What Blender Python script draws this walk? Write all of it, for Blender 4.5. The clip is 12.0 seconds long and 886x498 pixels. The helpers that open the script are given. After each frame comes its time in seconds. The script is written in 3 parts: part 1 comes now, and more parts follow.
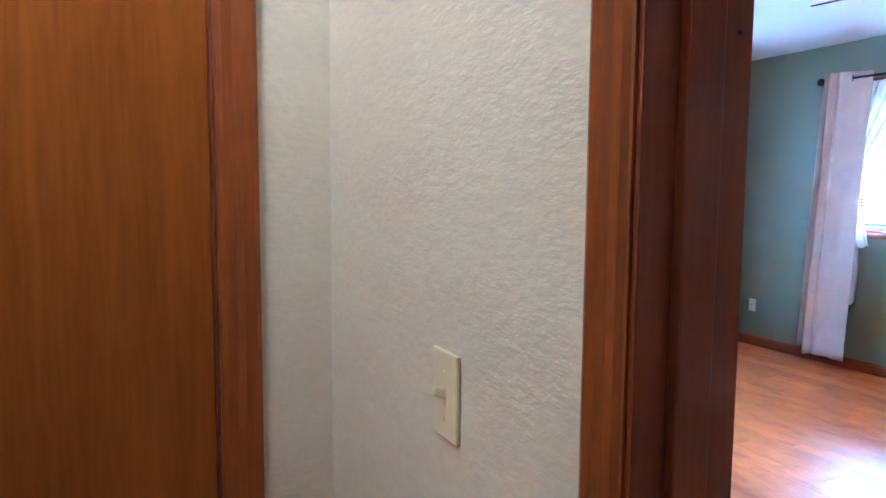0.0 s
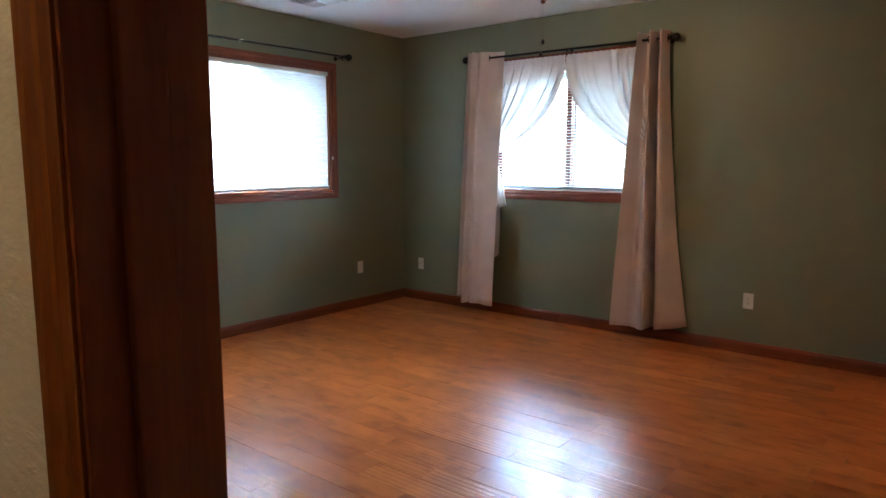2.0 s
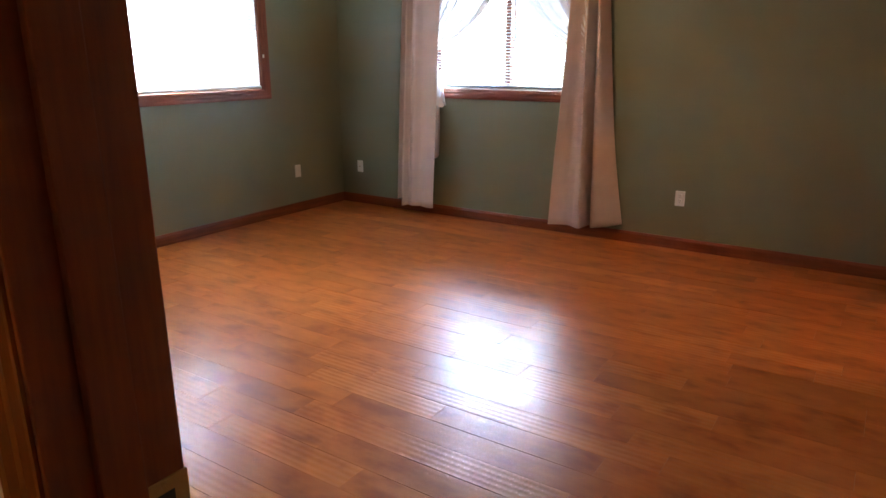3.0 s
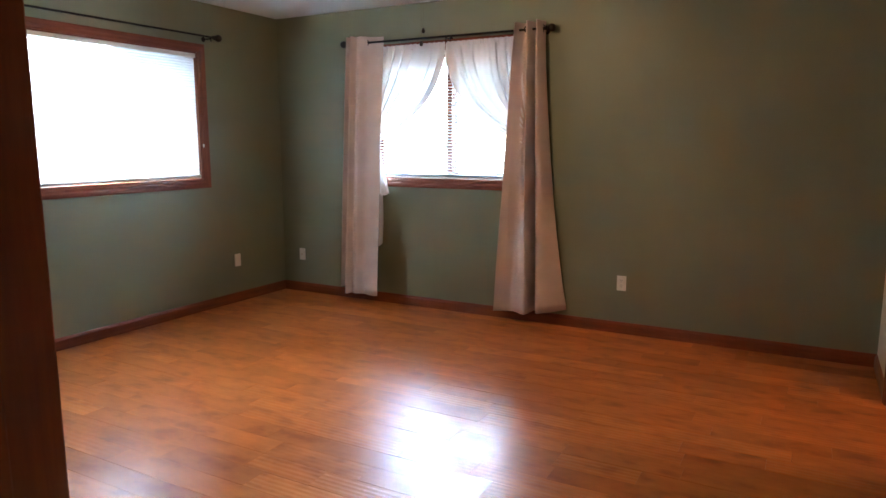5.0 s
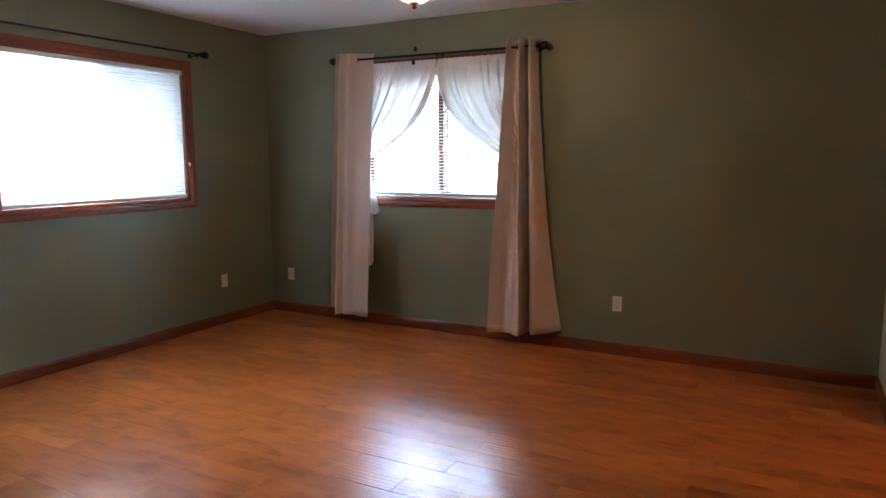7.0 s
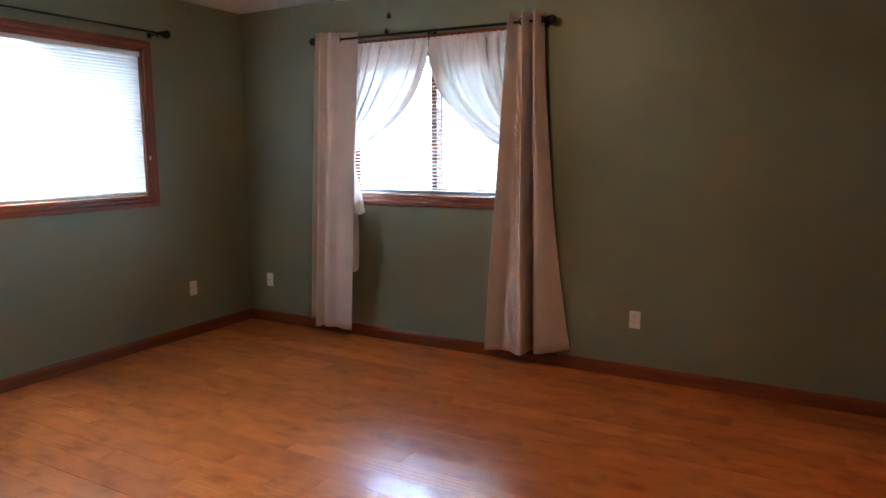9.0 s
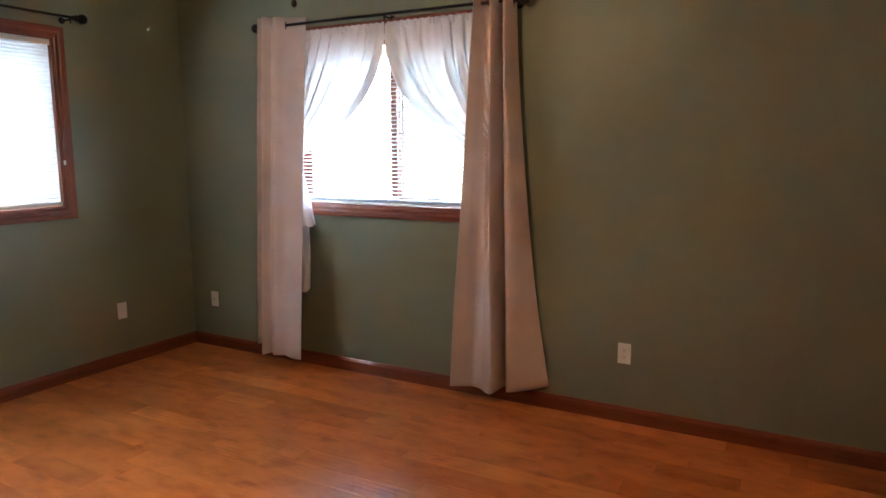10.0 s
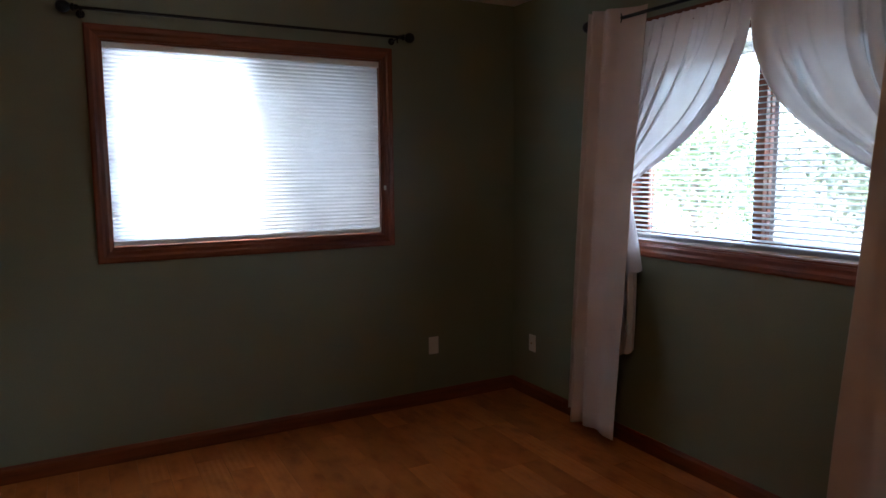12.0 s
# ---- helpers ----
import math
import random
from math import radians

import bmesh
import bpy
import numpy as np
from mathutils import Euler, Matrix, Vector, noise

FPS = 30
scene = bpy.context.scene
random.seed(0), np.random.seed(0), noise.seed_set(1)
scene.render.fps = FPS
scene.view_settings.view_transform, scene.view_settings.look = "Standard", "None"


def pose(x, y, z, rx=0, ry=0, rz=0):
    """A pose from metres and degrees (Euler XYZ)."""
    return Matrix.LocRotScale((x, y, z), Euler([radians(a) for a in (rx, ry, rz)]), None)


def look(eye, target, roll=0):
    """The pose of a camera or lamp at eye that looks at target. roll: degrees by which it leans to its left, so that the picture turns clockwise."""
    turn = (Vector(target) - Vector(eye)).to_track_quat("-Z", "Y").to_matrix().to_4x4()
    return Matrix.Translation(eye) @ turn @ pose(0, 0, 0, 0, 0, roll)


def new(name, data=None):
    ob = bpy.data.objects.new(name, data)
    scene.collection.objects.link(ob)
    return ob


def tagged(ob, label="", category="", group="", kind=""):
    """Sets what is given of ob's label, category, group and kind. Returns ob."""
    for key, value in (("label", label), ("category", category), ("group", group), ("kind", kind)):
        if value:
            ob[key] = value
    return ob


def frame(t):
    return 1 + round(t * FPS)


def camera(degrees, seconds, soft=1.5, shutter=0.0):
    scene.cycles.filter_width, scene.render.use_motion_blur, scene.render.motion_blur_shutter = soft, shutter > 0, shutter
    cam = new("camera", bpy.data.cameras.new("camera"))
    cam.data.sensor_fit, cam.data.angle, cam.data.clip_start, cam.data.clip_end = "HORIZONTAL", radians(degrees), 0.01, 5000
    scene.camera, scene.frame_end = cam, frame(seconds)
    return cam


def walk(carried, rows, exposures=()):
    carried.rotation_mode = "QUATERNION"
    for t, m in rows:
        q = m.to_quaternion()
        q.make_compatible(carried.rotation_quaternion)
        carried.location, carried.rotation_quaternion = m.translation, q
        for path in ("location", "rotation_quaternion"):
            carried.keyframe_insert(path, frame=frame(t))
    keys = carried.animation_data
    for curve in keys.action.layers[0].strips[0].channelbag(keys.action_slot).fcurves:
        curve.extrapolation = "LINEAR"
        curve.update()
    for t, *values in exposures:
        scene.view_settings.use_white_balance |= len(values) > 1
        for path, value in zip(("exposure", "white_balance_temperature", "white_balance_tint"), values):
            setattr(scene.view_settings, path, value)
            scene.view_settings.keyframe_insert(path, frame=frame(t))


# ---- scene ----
cam = camera(66.7, 12.0)
PATH = [
    (0, (4.238, -4.943, 1.348), (2.447, -4.073, 1.164), 0.4),
    (0.2, (4.254, -4.913, 1.340), (2.526, -3.921, 1.161), 0.3),
    (0.5, (4.277, -4.868, 1.329), (2.637, -3.736, 1.155), 0.2),
    (1, (4.313, -4.833, 1.319), (2.817, -3.516, 1.147), 0.2),
    (1.5, (4.357, -4.819, 1.307), (2.992, -3.369, 1.125), 0.1),
    (2, (4.343, -4.796, 1.306), (3.099, -3.250, 1.048), -0.0),
    (2.5, (4.339, -4.789, 1.318), (3.205, -3.208, 0.857), -0.2),
    (3, (4.333, -4.790, 1.321), (3.267, -3.189, 0.774), -0.1),
    (3.2, (4.340, -4.778, 1.323), (3.285, -3.177, 0.755), -0.1),
    (4.8, (4.322, -4.746, 1.353), (3.373, -3.063, 0.836), -0.1),
    (5, (4.292, -4.742, 1.355), (3.342, -3.010, 1.044), -0.0),
    (5.2, (4.282, -4.717, 1.367), (3.341, -2.956, 1.254), 0.0),
    (5.5, (4.267, -4.679, 1.386), (3.347, -2.903, 1.374), 0.1),
    (6, (4.291, -4.656, 1.400), (3.380, -2.876, 1.414), 0.0),
    (6.2, (4.293, -4.649, 1.402), (3.381, -2.870, 1.413), -0.0),
    (6.5, (4.296, -4.639, 1.404), (3.375, -2.870, 1.262), -0.1),
    (6.7, (4.266, -4.647, 1.398), (3.346, -2.888, 1.156), -0.1),
    (7, (4.221, -4.659, 1.388), (3.297, -2.906, 1.117), -0.1),
    (7.2, (4.204, -4.653, 1.384), (3.270, -2.907, 1.103), -0.1),
    (9, (4.038, -4.040, 1.385), (3.086, -2.306, 1.094), -0.1),
    (9.5, (3.986, -3.727, 1.403), (3.042, -1.989, 1.107), -0.1),
    (10, (3.927, -3.376, 1.409), (2.980, -1.639, 1.114), -0.2),
    (10.5, (3.905, -3.041, 1.411), (2.927, -1.321, 1.117), -0.1),
    (10.7, (3.882, -2.925, 1.414), (2.820, -1.257, 1.116), -0.3),
    (11, (3.847, -2.752, 1.419), (2.532, -1.275, 1.122), -0.5),
    (11.5, (3.732, -2.618, 1.430), (2.135, -1.448, 1.144), -0.6),
    (12, (3.593, -2.469, 1.423), (1.847, -1.521, 1.195), -0.5),
]

EXPOSURES = [
    (0.0, 8.36, 3650, -2), (0.5, 8.16, 3950, -6), (1.0, 7.43, 4600, -7), (1.5, 6.85, 4950, -7), (2.0, 6.9, 5450, -3), (2.5, 7.04, 5800, 4), (3.0, 7.28, 5850, 4), (5.0, 7.34, 5650, 0),
    (5.5, 6.37, 5850, 7), (6.5, 6.62, 5750, 3), (7.0, 6.82, 5650, 1), (9.0, 6.87, 5650, 2), (9.5, 6.95, 5700, 2), (10.0, 7.21, 5800, 2), (10.5, 7.3, 5800, 2), (11.0, 7.12, 5700, 2), (12.0, 5.28, 5900, 7),
]
walk(cam, [(t, look(eye, target, roll)) for t, eye, target, roll in PATH], EXPOSURES)

# ---- world and lights ----
SUN_ELEVATION, SUN_FROM = 48.0, 195.0      # degrees; compass angle counted from +y towards +x
world = bpy.data.worlds.new("sky")
scene.world = world
world.use_nodes = True
wn = world.node_tree.nodes
sky = wn.new("ShaderNodeTexSky")
sky.sky_type = "NISHITA"
sky.sun_disc = False
sky.sun_elevation = radians(SUN_ELEVATION)
sky.sun_rotation = radians(SUN_FROM)
sky.dust_density = 3.0
wn["Background"].inputs["Strength"].default_value = 0.15
world.node_tree.links.new(sky.outputs[0], wn["Background"].inputs["Color"])


def lamp(name, kind, place, energy, color, target=None, **settings):
    data = bpy.data.lights.new(name, kind)
    data.energy, data.color = energy, color
    if "size" in settings:
        data.shape, data.size, data.size_y = "RECTANGLE", settings["size"], settings["size_y"]
    if "radius" in settings:
        data.shadow_soft_size = settings["radius"]
    ob = new(name, data)
    ob.matrix_world = look(place, target) if target else pose(*place)
    return ob


az = radians(SUN_FROM)
sun_way = Vector((math.sin(az) * math.cos(radians(SUN_ELEVATION)), math.cos(az) * math.cos(radians(SUN_ELEVATION)), math.sin(radians(SUN_ELEVATION))))
sun = lamp("sun", "SUN", sun_way * 30, 0.5, (1.0, 0.95, 0.88), (0, 0, 0))
sun.data.angle = radians(10)
lamp("sky_at_west_window", "AREA", (-0.75, -1.62, 1.80), 4.1, (0.88, 0.94, 1.0), (0.0, -1.62, 1.5), size=3.0, size_y=2.5)
lamp("sky_at_north_window", "AREA", (1.70, 12.0, 7.4), 190.0, (0.9, 0.95, 1.0), (1.70, 0.1, 1.6), size=14.0, size_y=6.0)
FAN = Vector((2.482, -1.659, 2.44))
lamp("fan_bulb", "POINT", (FAN.x, FAN.y, 2.192), 0.15, (1.0, 0.63, 0.35), radius=0.03)
lamp("hall_bulb", "POINT", (3.5, -5.2, 2.26), 0.037, (1.0, 0.82, 0.60), radius=0.06)
lamp("side_room_bulb", "POINT", (5.45, -1.25, 2.3), 0.17, (1.0, 0.52, 0.30), radius=0.06)


# ---- materials ----
def material(name):
    m = bpy.data.materials.new(name)
    m.use_nodes = True
    nt = m.node_tree
    return m, nt, nt.nodes["Principled BSDF"]


def coords(nt, stretch=(1, 1, 1), jitter=False):
    tc = nt.nodes.new("ShaderNodeTexCoord")
    mp = nt.nodes.new("ShaderNodeMapping")
    mp.inputs["Scale"].default_value = stretch
    nt.links.new(tc.outputs["Object"], mp.inputs["Vector"])
    if jitter:
        info = nt.nodes.new("ShaderNodeObjectInfo")
        mul = nt.nodes.new("ShaderNodeVectorMath")
        mul.operation = "MULTIPLY"
        cmb = nt.nodes.new("ShaderNodeCombineXYZ")
        for k in range(3):
            nt.links.new(info.outputs["Random"], cmb.inputs[k])
        nt.links.new(cmb.outputs[0], mul.inputs[0])
        mul.inputs[1].default_value = (37.0, 53.0, 71.0)
        nt.links.new(mul.outputs[0], mp.inputs["Location"])
    return mp.outputs[0]


def noise_tex(nt, vec, scale, detail=4.0, rough=0.55):
    n = nt.nodes.new("ShaderNodeTexNoise")
    n.inputs["Scale"].default_value, n.inputs["Detail"].default_value, n.inputs["Roughness"].default_value = scale, detail, rough
    nt.links.new(vec, n.inputs["Vector"])
    return n.outputs["Fac"]


def ramp(nt, fac, stops):
    r = nt.nodes.new("ShaderNodeValToRGB")
    el = r.color_ramp.elements
    while len(el) < len(stops):
        el.new(0.5)
    for e, (p, c) in zip(el, stops):
        e.position, e.color = p, (*c, 1)
    nt.links.new(fac, r.inputs["Fac"])
    return r.outputs["Color"]


def mix(nt, a, b, fac, mode="MIX"):
    m = nt.nodes.new("ShaderNodeMix")
    m.data_type, m.blend_type = "RGBA", mode
    for sock, v in ((m.inputs[6], a), (m.inputs[7], b)):
        if isinstance(v, tuple):
            sock.default_value = (*v, 1)
        else:
            nt.links.new(v, sock)
    if isinstance(fac, float):
        m.inputs[0].default_value = fac
    else:
        nt.links.new(fac, m.inputs[0])
    return m.outputs[2]


def bump(nt, bsdf, height, strength, distance):
    b = nt.nodes.new("ShaderNodeBump")
    b.inputs["Strength"].default_value, b.inputs["Distance"].default_value = strength, distance
    nt.links.new(height, b.inputs["Height"])
    nt.links.new(b.outputs[0], bsdf.inputs["Normal"])


def scaled(nt, fac, lo, hi):
    r = nt.nodes.new("ShaderNodeMapRange")
    r.inputs["To Min"].default_value, r.inputs["To Max"].default_value = lo, hi
    nt.links.new(fac, r.inputs["Value"])
    return r.outputs[0]


def surface(name, dark, light, scale=3.0, rough=(0.4, 0.6), fine=120.0, relief=0.15, depth=0.001, metal=0.0, stretch=(1, 1, 1), jitter=False):
    """A plain surface with a slow and a fine variation of colour, gloss and relief."""
    m, nt, b = material(name)
    v = coords(nt, stretch, jitter)
    slow, quick = noise_tex(nt, v, scale), noise_tex(nt, v, fine, 3.0)
    col = ramp(nt, slow, [(0.3, dark), (0.7, light)])
    col = mix(nt, col, ramp(nt, quick, [(0.25, (0.8, 0.8, 0.8)), (0.75, (1, 1, 1))]), 0.5, "MULTIPLY")
    nt.links.new(col, b.inputs["Base Color"])
    nt.links.new(scaled(nt, slow, *rough), b.inputs["Roughness"])
    b.inputs["Metallic"].default_value = metal
    bump(nt, b, quick, relief, depth)
    return m


def wood(name, dark, light, rough=(0.34, 0.48), along="z", grain=1.0, coat=0.1, gloss=0.5):
    """Stained wood with long grain lines along one axis."""
    m, nt, b = material(name)
    st = {"x": (0.6, 9, 9), "y": (9, 0.6, 9), "z": (9, 9, 0.6)}[along]
    v = coords(nt, tuple(s * grain for s in st), True)
    bands = noise_tex(nt, v, 3.0, 6.0, 0.6)
    fibre = noise_tex(nt, v, 22.0, 3.0)
    col = ramp(nt, bands, [(0.28, dark), (0.5, tuple((p + q) / 2 for p, q in zip(dark, light))), (0.72, light)])
    col = mix(nt, col, ramp(nt, fibre, [(0.35, (0.62, 0.55, 0.5)), (0.6, (1, 1, 1))]), 0.38, "MULTIPLY")
    nt.links.new(col, b.inputs["Base Color"])
    nt.links.new(scaled(nt, bands, *rough), b.inputs["Roughness"])
    b.inputs["Coat Weight"].default_value, b.inputs["Coat Roughness"].default_value = coat, 0.25
    b.inputs["Specular IOR Level"].default_value = gloss
    bump(nt, b, fibre, 0.12, 0.001)
    return m


def floor_wood():
    """Hand-scraped maple planks: honey brown, each its own tone, soft mineral blotches, shallow waves along the plank."""
    m, nt, b = material("maple_plank")
    info = nt.nodes.new("ShaderNodeObjectInfo")
    cloud = noise_tex(nt, coords(nt, (2.6, 5.0, 1), True), 2.0, 4.0, 0.58)
    grain = noise_tex(nt, coords(nt, (5, 40, 1), True), 2.0, 2.0)
    tone = ramp(nt, info.outputs["Random"], [(0.0, (0.35, 0.092, 0.017)), (0.2, (0.405, 0.110, 0.021)), (0.8, (0.465, 0.133, 0.027)), (1.0, (0.54, 0.170, 0.038))])
    col = mix(nt, tone, ramp(nt, cloud, [(0.32, (0.70, 0.58, 0.50)), (0.46, (0.97, 0.96, 0.95)), (0.68, (1.20, 1.28, 1.36))]), 0.9, "MULTIPLY")
    col = mix(nt, col, ramp(nt, grain, [(0.3, (0.90, 0.87, 0.84)), (0.65, (1, 1, 1))]), 0.15, "MULTIPLY")
    spots = noise_tex(nt, coords(nt, (4.0, 7.0, 1), True), 1.2, 1.5, 0.5)
    col = mix(nt, col, ramp(nt, spots, [(0.60, (1, 1, 1)), (0.76, (0.40, 0.26, 0.19))]), 0.6, "MULTIPLY")
    nt.links.new(col, b.inputs["Base Color"])
    b.inputs["Roughness"].default_value, b.inputs["Specular IOR Level"].default_value = 0.32, 0.22
    b.inputs["Coat Weight"].default_value, b.inputs["Coat Roughness"].default_value = 0.22, 0.15
    wave_node = nt.nodes.new("ShaderNodeTexWave")
    wave_node.bands_direction, wave_node.wave_profile = "Y", "SIN"
    wave_node.inputs["Scale"].default_value, wave_node.inputs["Distortion"].default_value = 11.0, 2.2
    wave_node.inputs["Detail"].default_value, wave_node.inputs["Detail Scale"].default_value = 1.0, 0.35
    nt.links.new(coords(nt, (0.22, 1, 1), True), wave_node.inputs["Vector"])
    wave = wave_node.outputs["Fac"]
    worn = ramp(nt, info.outputs["Random"], [(0.35, (0.10, 0.10, 0.10)), (0.45, (0.55, 0.55, 0.55)), (0.6, (0.12, 0.12, 0.12)), (0.8, (1, 1, 1))])
    for sock, depth in (("Normal", 0.0006), ("Coat Normal", 0.0012)):
        bm_node = nt.nodes.new("ShaderNodeBump")
        bm_node.inputs["Distance"].default_value = depth
        nt.links.new(worn, bm_node.inputs["Strength"])
        nt.links.new(wave, bm_node.inputs["Height"])
        nt.links.new(bm_node.outputs[0], b.inputs[sock])
    return m


def cloth(name, color, through_share, rough=0.9, clear=0.0, weave=900.0):
    """Woven cloth that lets part of the light through."""
    m, nt, b = material(name)
    v = coords(nt)
    slow = noise_tex(nt, v, 5.0)
    fine = noise_tex(nt, v, weave, 2.0)
    col = mix(nt, color, ramp(nt, slow, [(0.3, (0.86, 0.84, 0.83)), (0.7, (1, 1, 1))]), 0.8, "MULTIPLY")
    nt.links.new(col, b.inputs["Base Color"])
    b.inputs["Roughness"].default_value = rough
    b.inputs["Sheen Weight"].default_value = 0.05
    bump(nt, b, fine, 0.25, 0.0006)
    tr = nt.nodes.new("ShaderNodeBsdfTranslucent")
    nt.links.new(col, tr.inputs["Color"])
    ms = nt.nodes.new("ShaderNodeMixShader")
    ms.inputs[0].default_value = through_share
    nt.links.new(b.outputs[0], ms.inputs[1])
    nt.links.new(tr.outputs[0], ms.inputs[2])
    last = ms
    if clear:
        tp = nt.nodes.new("ShaderNodeBsdfTransparent")
        last = nt.nodes.new("ShaderNodeMixShader")
        last.inputs[0].default_value = clear
        nt.links.new(ms.outputs[0], last.inputs[1])
        nt.links.new(tp.outputs[0], last.inputs[2])
    nt.links.new(last.outputs[0], nt.nodes["Material Output"].inputs["Surface"])
    return m


def window_glass():
    m, nt, b = material("window_glass")
    b.inputs["Base Color"].default_value = (0.97, 0.98, 0.98, 1)
    b.inputs["Roughness"].default_value, b.inputs["IOR"].default_value = 0.0, 1.45
    b.inputs["Transmission Weight"].default_value = 1.0
    return m


def lamp_glass(name, glow, share, tint):
    """Frosted alabaster glass lit from within."""
    m, nt, b = material(name)
    v = coords(nt)
    swirl = noise_tex(nt, v, 14.0, 4.0)
    nt.links.new(ramp(nt, swirl, [(0.3, (0.95, 0.80, 0.58)), (0.7, (1.0, 0.93, 0.80))]), b.inputs["Base Color"])
    b.inputs["Roughness"].default_value = 0.35
    nt.links.new(ramp(nt, swirl, [(0.3, (1.0, 0.55, 0.20)), (0.7, (1.0, 0.70, 0.36))]), b.inputs["Emission Color"])
    b.inputs["Emission Strength"].default_value = glow
    tr = nt.nodes.new("ShaderNodeBsdfTranslucent")
    tr.inputs["Color"].default_value = (*tint, 1)
    ms = nt.nodes.new("ShaderNodeMixShader")
    ms.inputs[0].default_value = share
    nt.links.new(b.outputs[0], ms.inputs[1])
    nt.links.new(tr.outputs[0], ms.inputs[2])
    nt.links.new(ms.outputs[0], nt.nodes["Material Output"].inputs["Surface"])
    return m


SAGE = surface("sage_wall_paint", (0.178, 0.189, 0.120), (0.198, 0.209, 0.136), 1.2, (0.42, 0.52), 160.0, 0.18, 0.0012)
CREAM = surface("cream_textured_wall_paint", (0.66, 0.60, 0.50), (0.72, 0.66, 0.56), 1.5, (0.5, 0.65), 55.0, 0.42, 0.0035, stretch=(1, 1, 2.2))
WHITE = surface("white_ceiling_paint", (0.70, 0.70, 0.70), (0.76, 0.76, 0.76), 1.0, (0.75, 0.9), 130.0, 0.3, 0.0015)
OAK_X = wood("red_stained_oak_along_x", (0.095, 0.016, 0.003), (0.25, 0.052, 0.009), along="x")
OAK_Y = wood("red_stained_oak_along_y", (0.095, 0.016, 0.003), (0.25, 0.052, 0.009), along="y")
OAK_Z = wood("red_stained_oak_along_z", (0.095, 0.016, 0.003), (0.25, 0.052, 0.009), along="z")
VENEER = wood("honey_oak_veneer", (0.165, 0.046, 0.0006), (0.25, 0.080, 0.001), (0.42, 0.55), "z", 0.5, 0.0, 0.1)
# same oak trim, with the hall bulb's warm light put into its colour
HALL_OAK = wood("oak_in_hall_light", (0.17, 0.042, 0.002), (0.26, 0.074, 0.004), along="z", coat=0.1, gloss=0.3)
JAMB_OAK = wood("brown_stained_oak_jamb", (0.13, 0.025, 0.001), (0.21, 0.044, 0.002), (0.46, 0.58), along="z", coat=0.0, gloss=0.3)
PLANK = floor_wood()
SUBFLOOR = surface("dark_subfloor", (0.03, 0.015, 0.008), (0.05, 0.025, 0.012), 6.0, (0.8, 0.9))
DRAPE = cloth("tan_drape_cloth", (0.62, 0.505, 0.45), 0.12)
SHEER = cloth("white_sheer_voile", (0.82, 0.81, 0.84), 0.100, 0.8, 0.014, 1400.0)
SHADE = cloth("white_cellular_shade_cloth", (0.76, 0.80, 0.84), 0.30, 0.8)
SCREEN = cloth("grey_insect_screen", (0.16, 0.16, 0.17), 0.2, 0.8, 0.33)
FINE_SCREEN = cloth("fine_insect_screen", (0.16, 0.16, 0.17), 0.2, 0.8, 0.64)
BLACK_IRON = surface("black_iron", (0.010, 0.010, 0.011), (0.022, 0.020, 0.019), 20.0, (0.35, 0.5), 300.0, 0.2, 0.0005, 0.7)
BRONZE = surface("oil_rubbed_bronze", (0.10, 0.040, 0.020), (0.20, 0.085, 0.045), 18.0, (0.28, 0.42), 260.0, 0.15, 0.0005, 0.85)
DARK_BRONZE = surface("dark_bronze", (0.020, 0.012, 0.009), (0.045, 0.025, 0.018), 18.0, (0.3, 0.45), 260.0, 0.15, 0.0005, 0.7)
BLADE = wood("walnut_fan_blade", (0.075, 0.016, 0.007), (0.18, 0.045, 0.017), (0.35, 0.5), "x", 0.8, 0.0)
BRASS = surface("worn_brass", (0.32, 0.17, 0.06), (0.48, 0.27, 0.10), 25.0, (0.25, 0.45), 300.0, 0.2, 0.0004, 0.95)
IVORY = surface("ivory_plastic", (0.70, 0.62, 0.42), (0.76, 0.68, 0.47), 12.0, (0.3, 0.4), 400.0, 0.05, 0.0003)
ALMOND = surface("pale_plastic", (0.72, 0.69, 0.62), (0.78, 0.75, 0.68), 12.0, (0.3, 0.4), 400.0, 0.05, 0.0003)
SLOT = surface("dark_slot", (0.012, 0.012, 0.012), (0.02, 0.02, 0.02), 30.0, (0.6, 0.7))
VINYL = surface("white_blind_vinyl", (0.76, 0.77, 0.78), (0.82, 0.83, 0.84), 8.0, (0.35, 0.45), 300.0, 0.05, 0.0003)
SLAT = surface("satin_grey_white_slat", (0.46, 0.47, 0.49), (0.52, 0.53, 0.55), 8.0, (0.35, 0.45), 300.0, 0.05, 0.0003)
ALU = surface("grey_aluminium_track", (0.36, 0.38, 0.40), (0.46, 0.48, 0.50), 15.0, (0.35, 0.5), 300.0, 0.1, 0.0003, 0.5)
VENT = surface("white_enamelled_steel", (0.62, 0.63, 0.64), (0.70, 0.71, 0.72), 9.0, (0.35, 0.45), 300.0, 0.08, 0.0003)
GLASS = window_glass()
BOWL = lamp_glass("alabaster_glass_lit", 0.06, 0.3, (0.6, 0.48, 0.32))
DOME = lamp_glass("frosted_glass_lit", 0.36, 0.5, (1.0, 0.85, 0.62))
GRASS = surface("pale_gravel", (0.30, 0.29, 0.26), (0.40, 0.385, 0.35), 0.6, (0.8, 0.95), 14.0, 0.8, 0.05)
BARK = surface("bark", (0.06, 0.045, 0.03), (0.13, 0.10, 0.07), 6.0, (0.8, 0.95), 30.0, 0.9, 0.02, stretch=(3, 3, 0.6))
LEAF = surface("leaf", (0.045, 0.075, 0.025), (0.09, 0.12, 0.045), 2.0, (0.45, 0.6), 60.0, 0.2, 0.002)
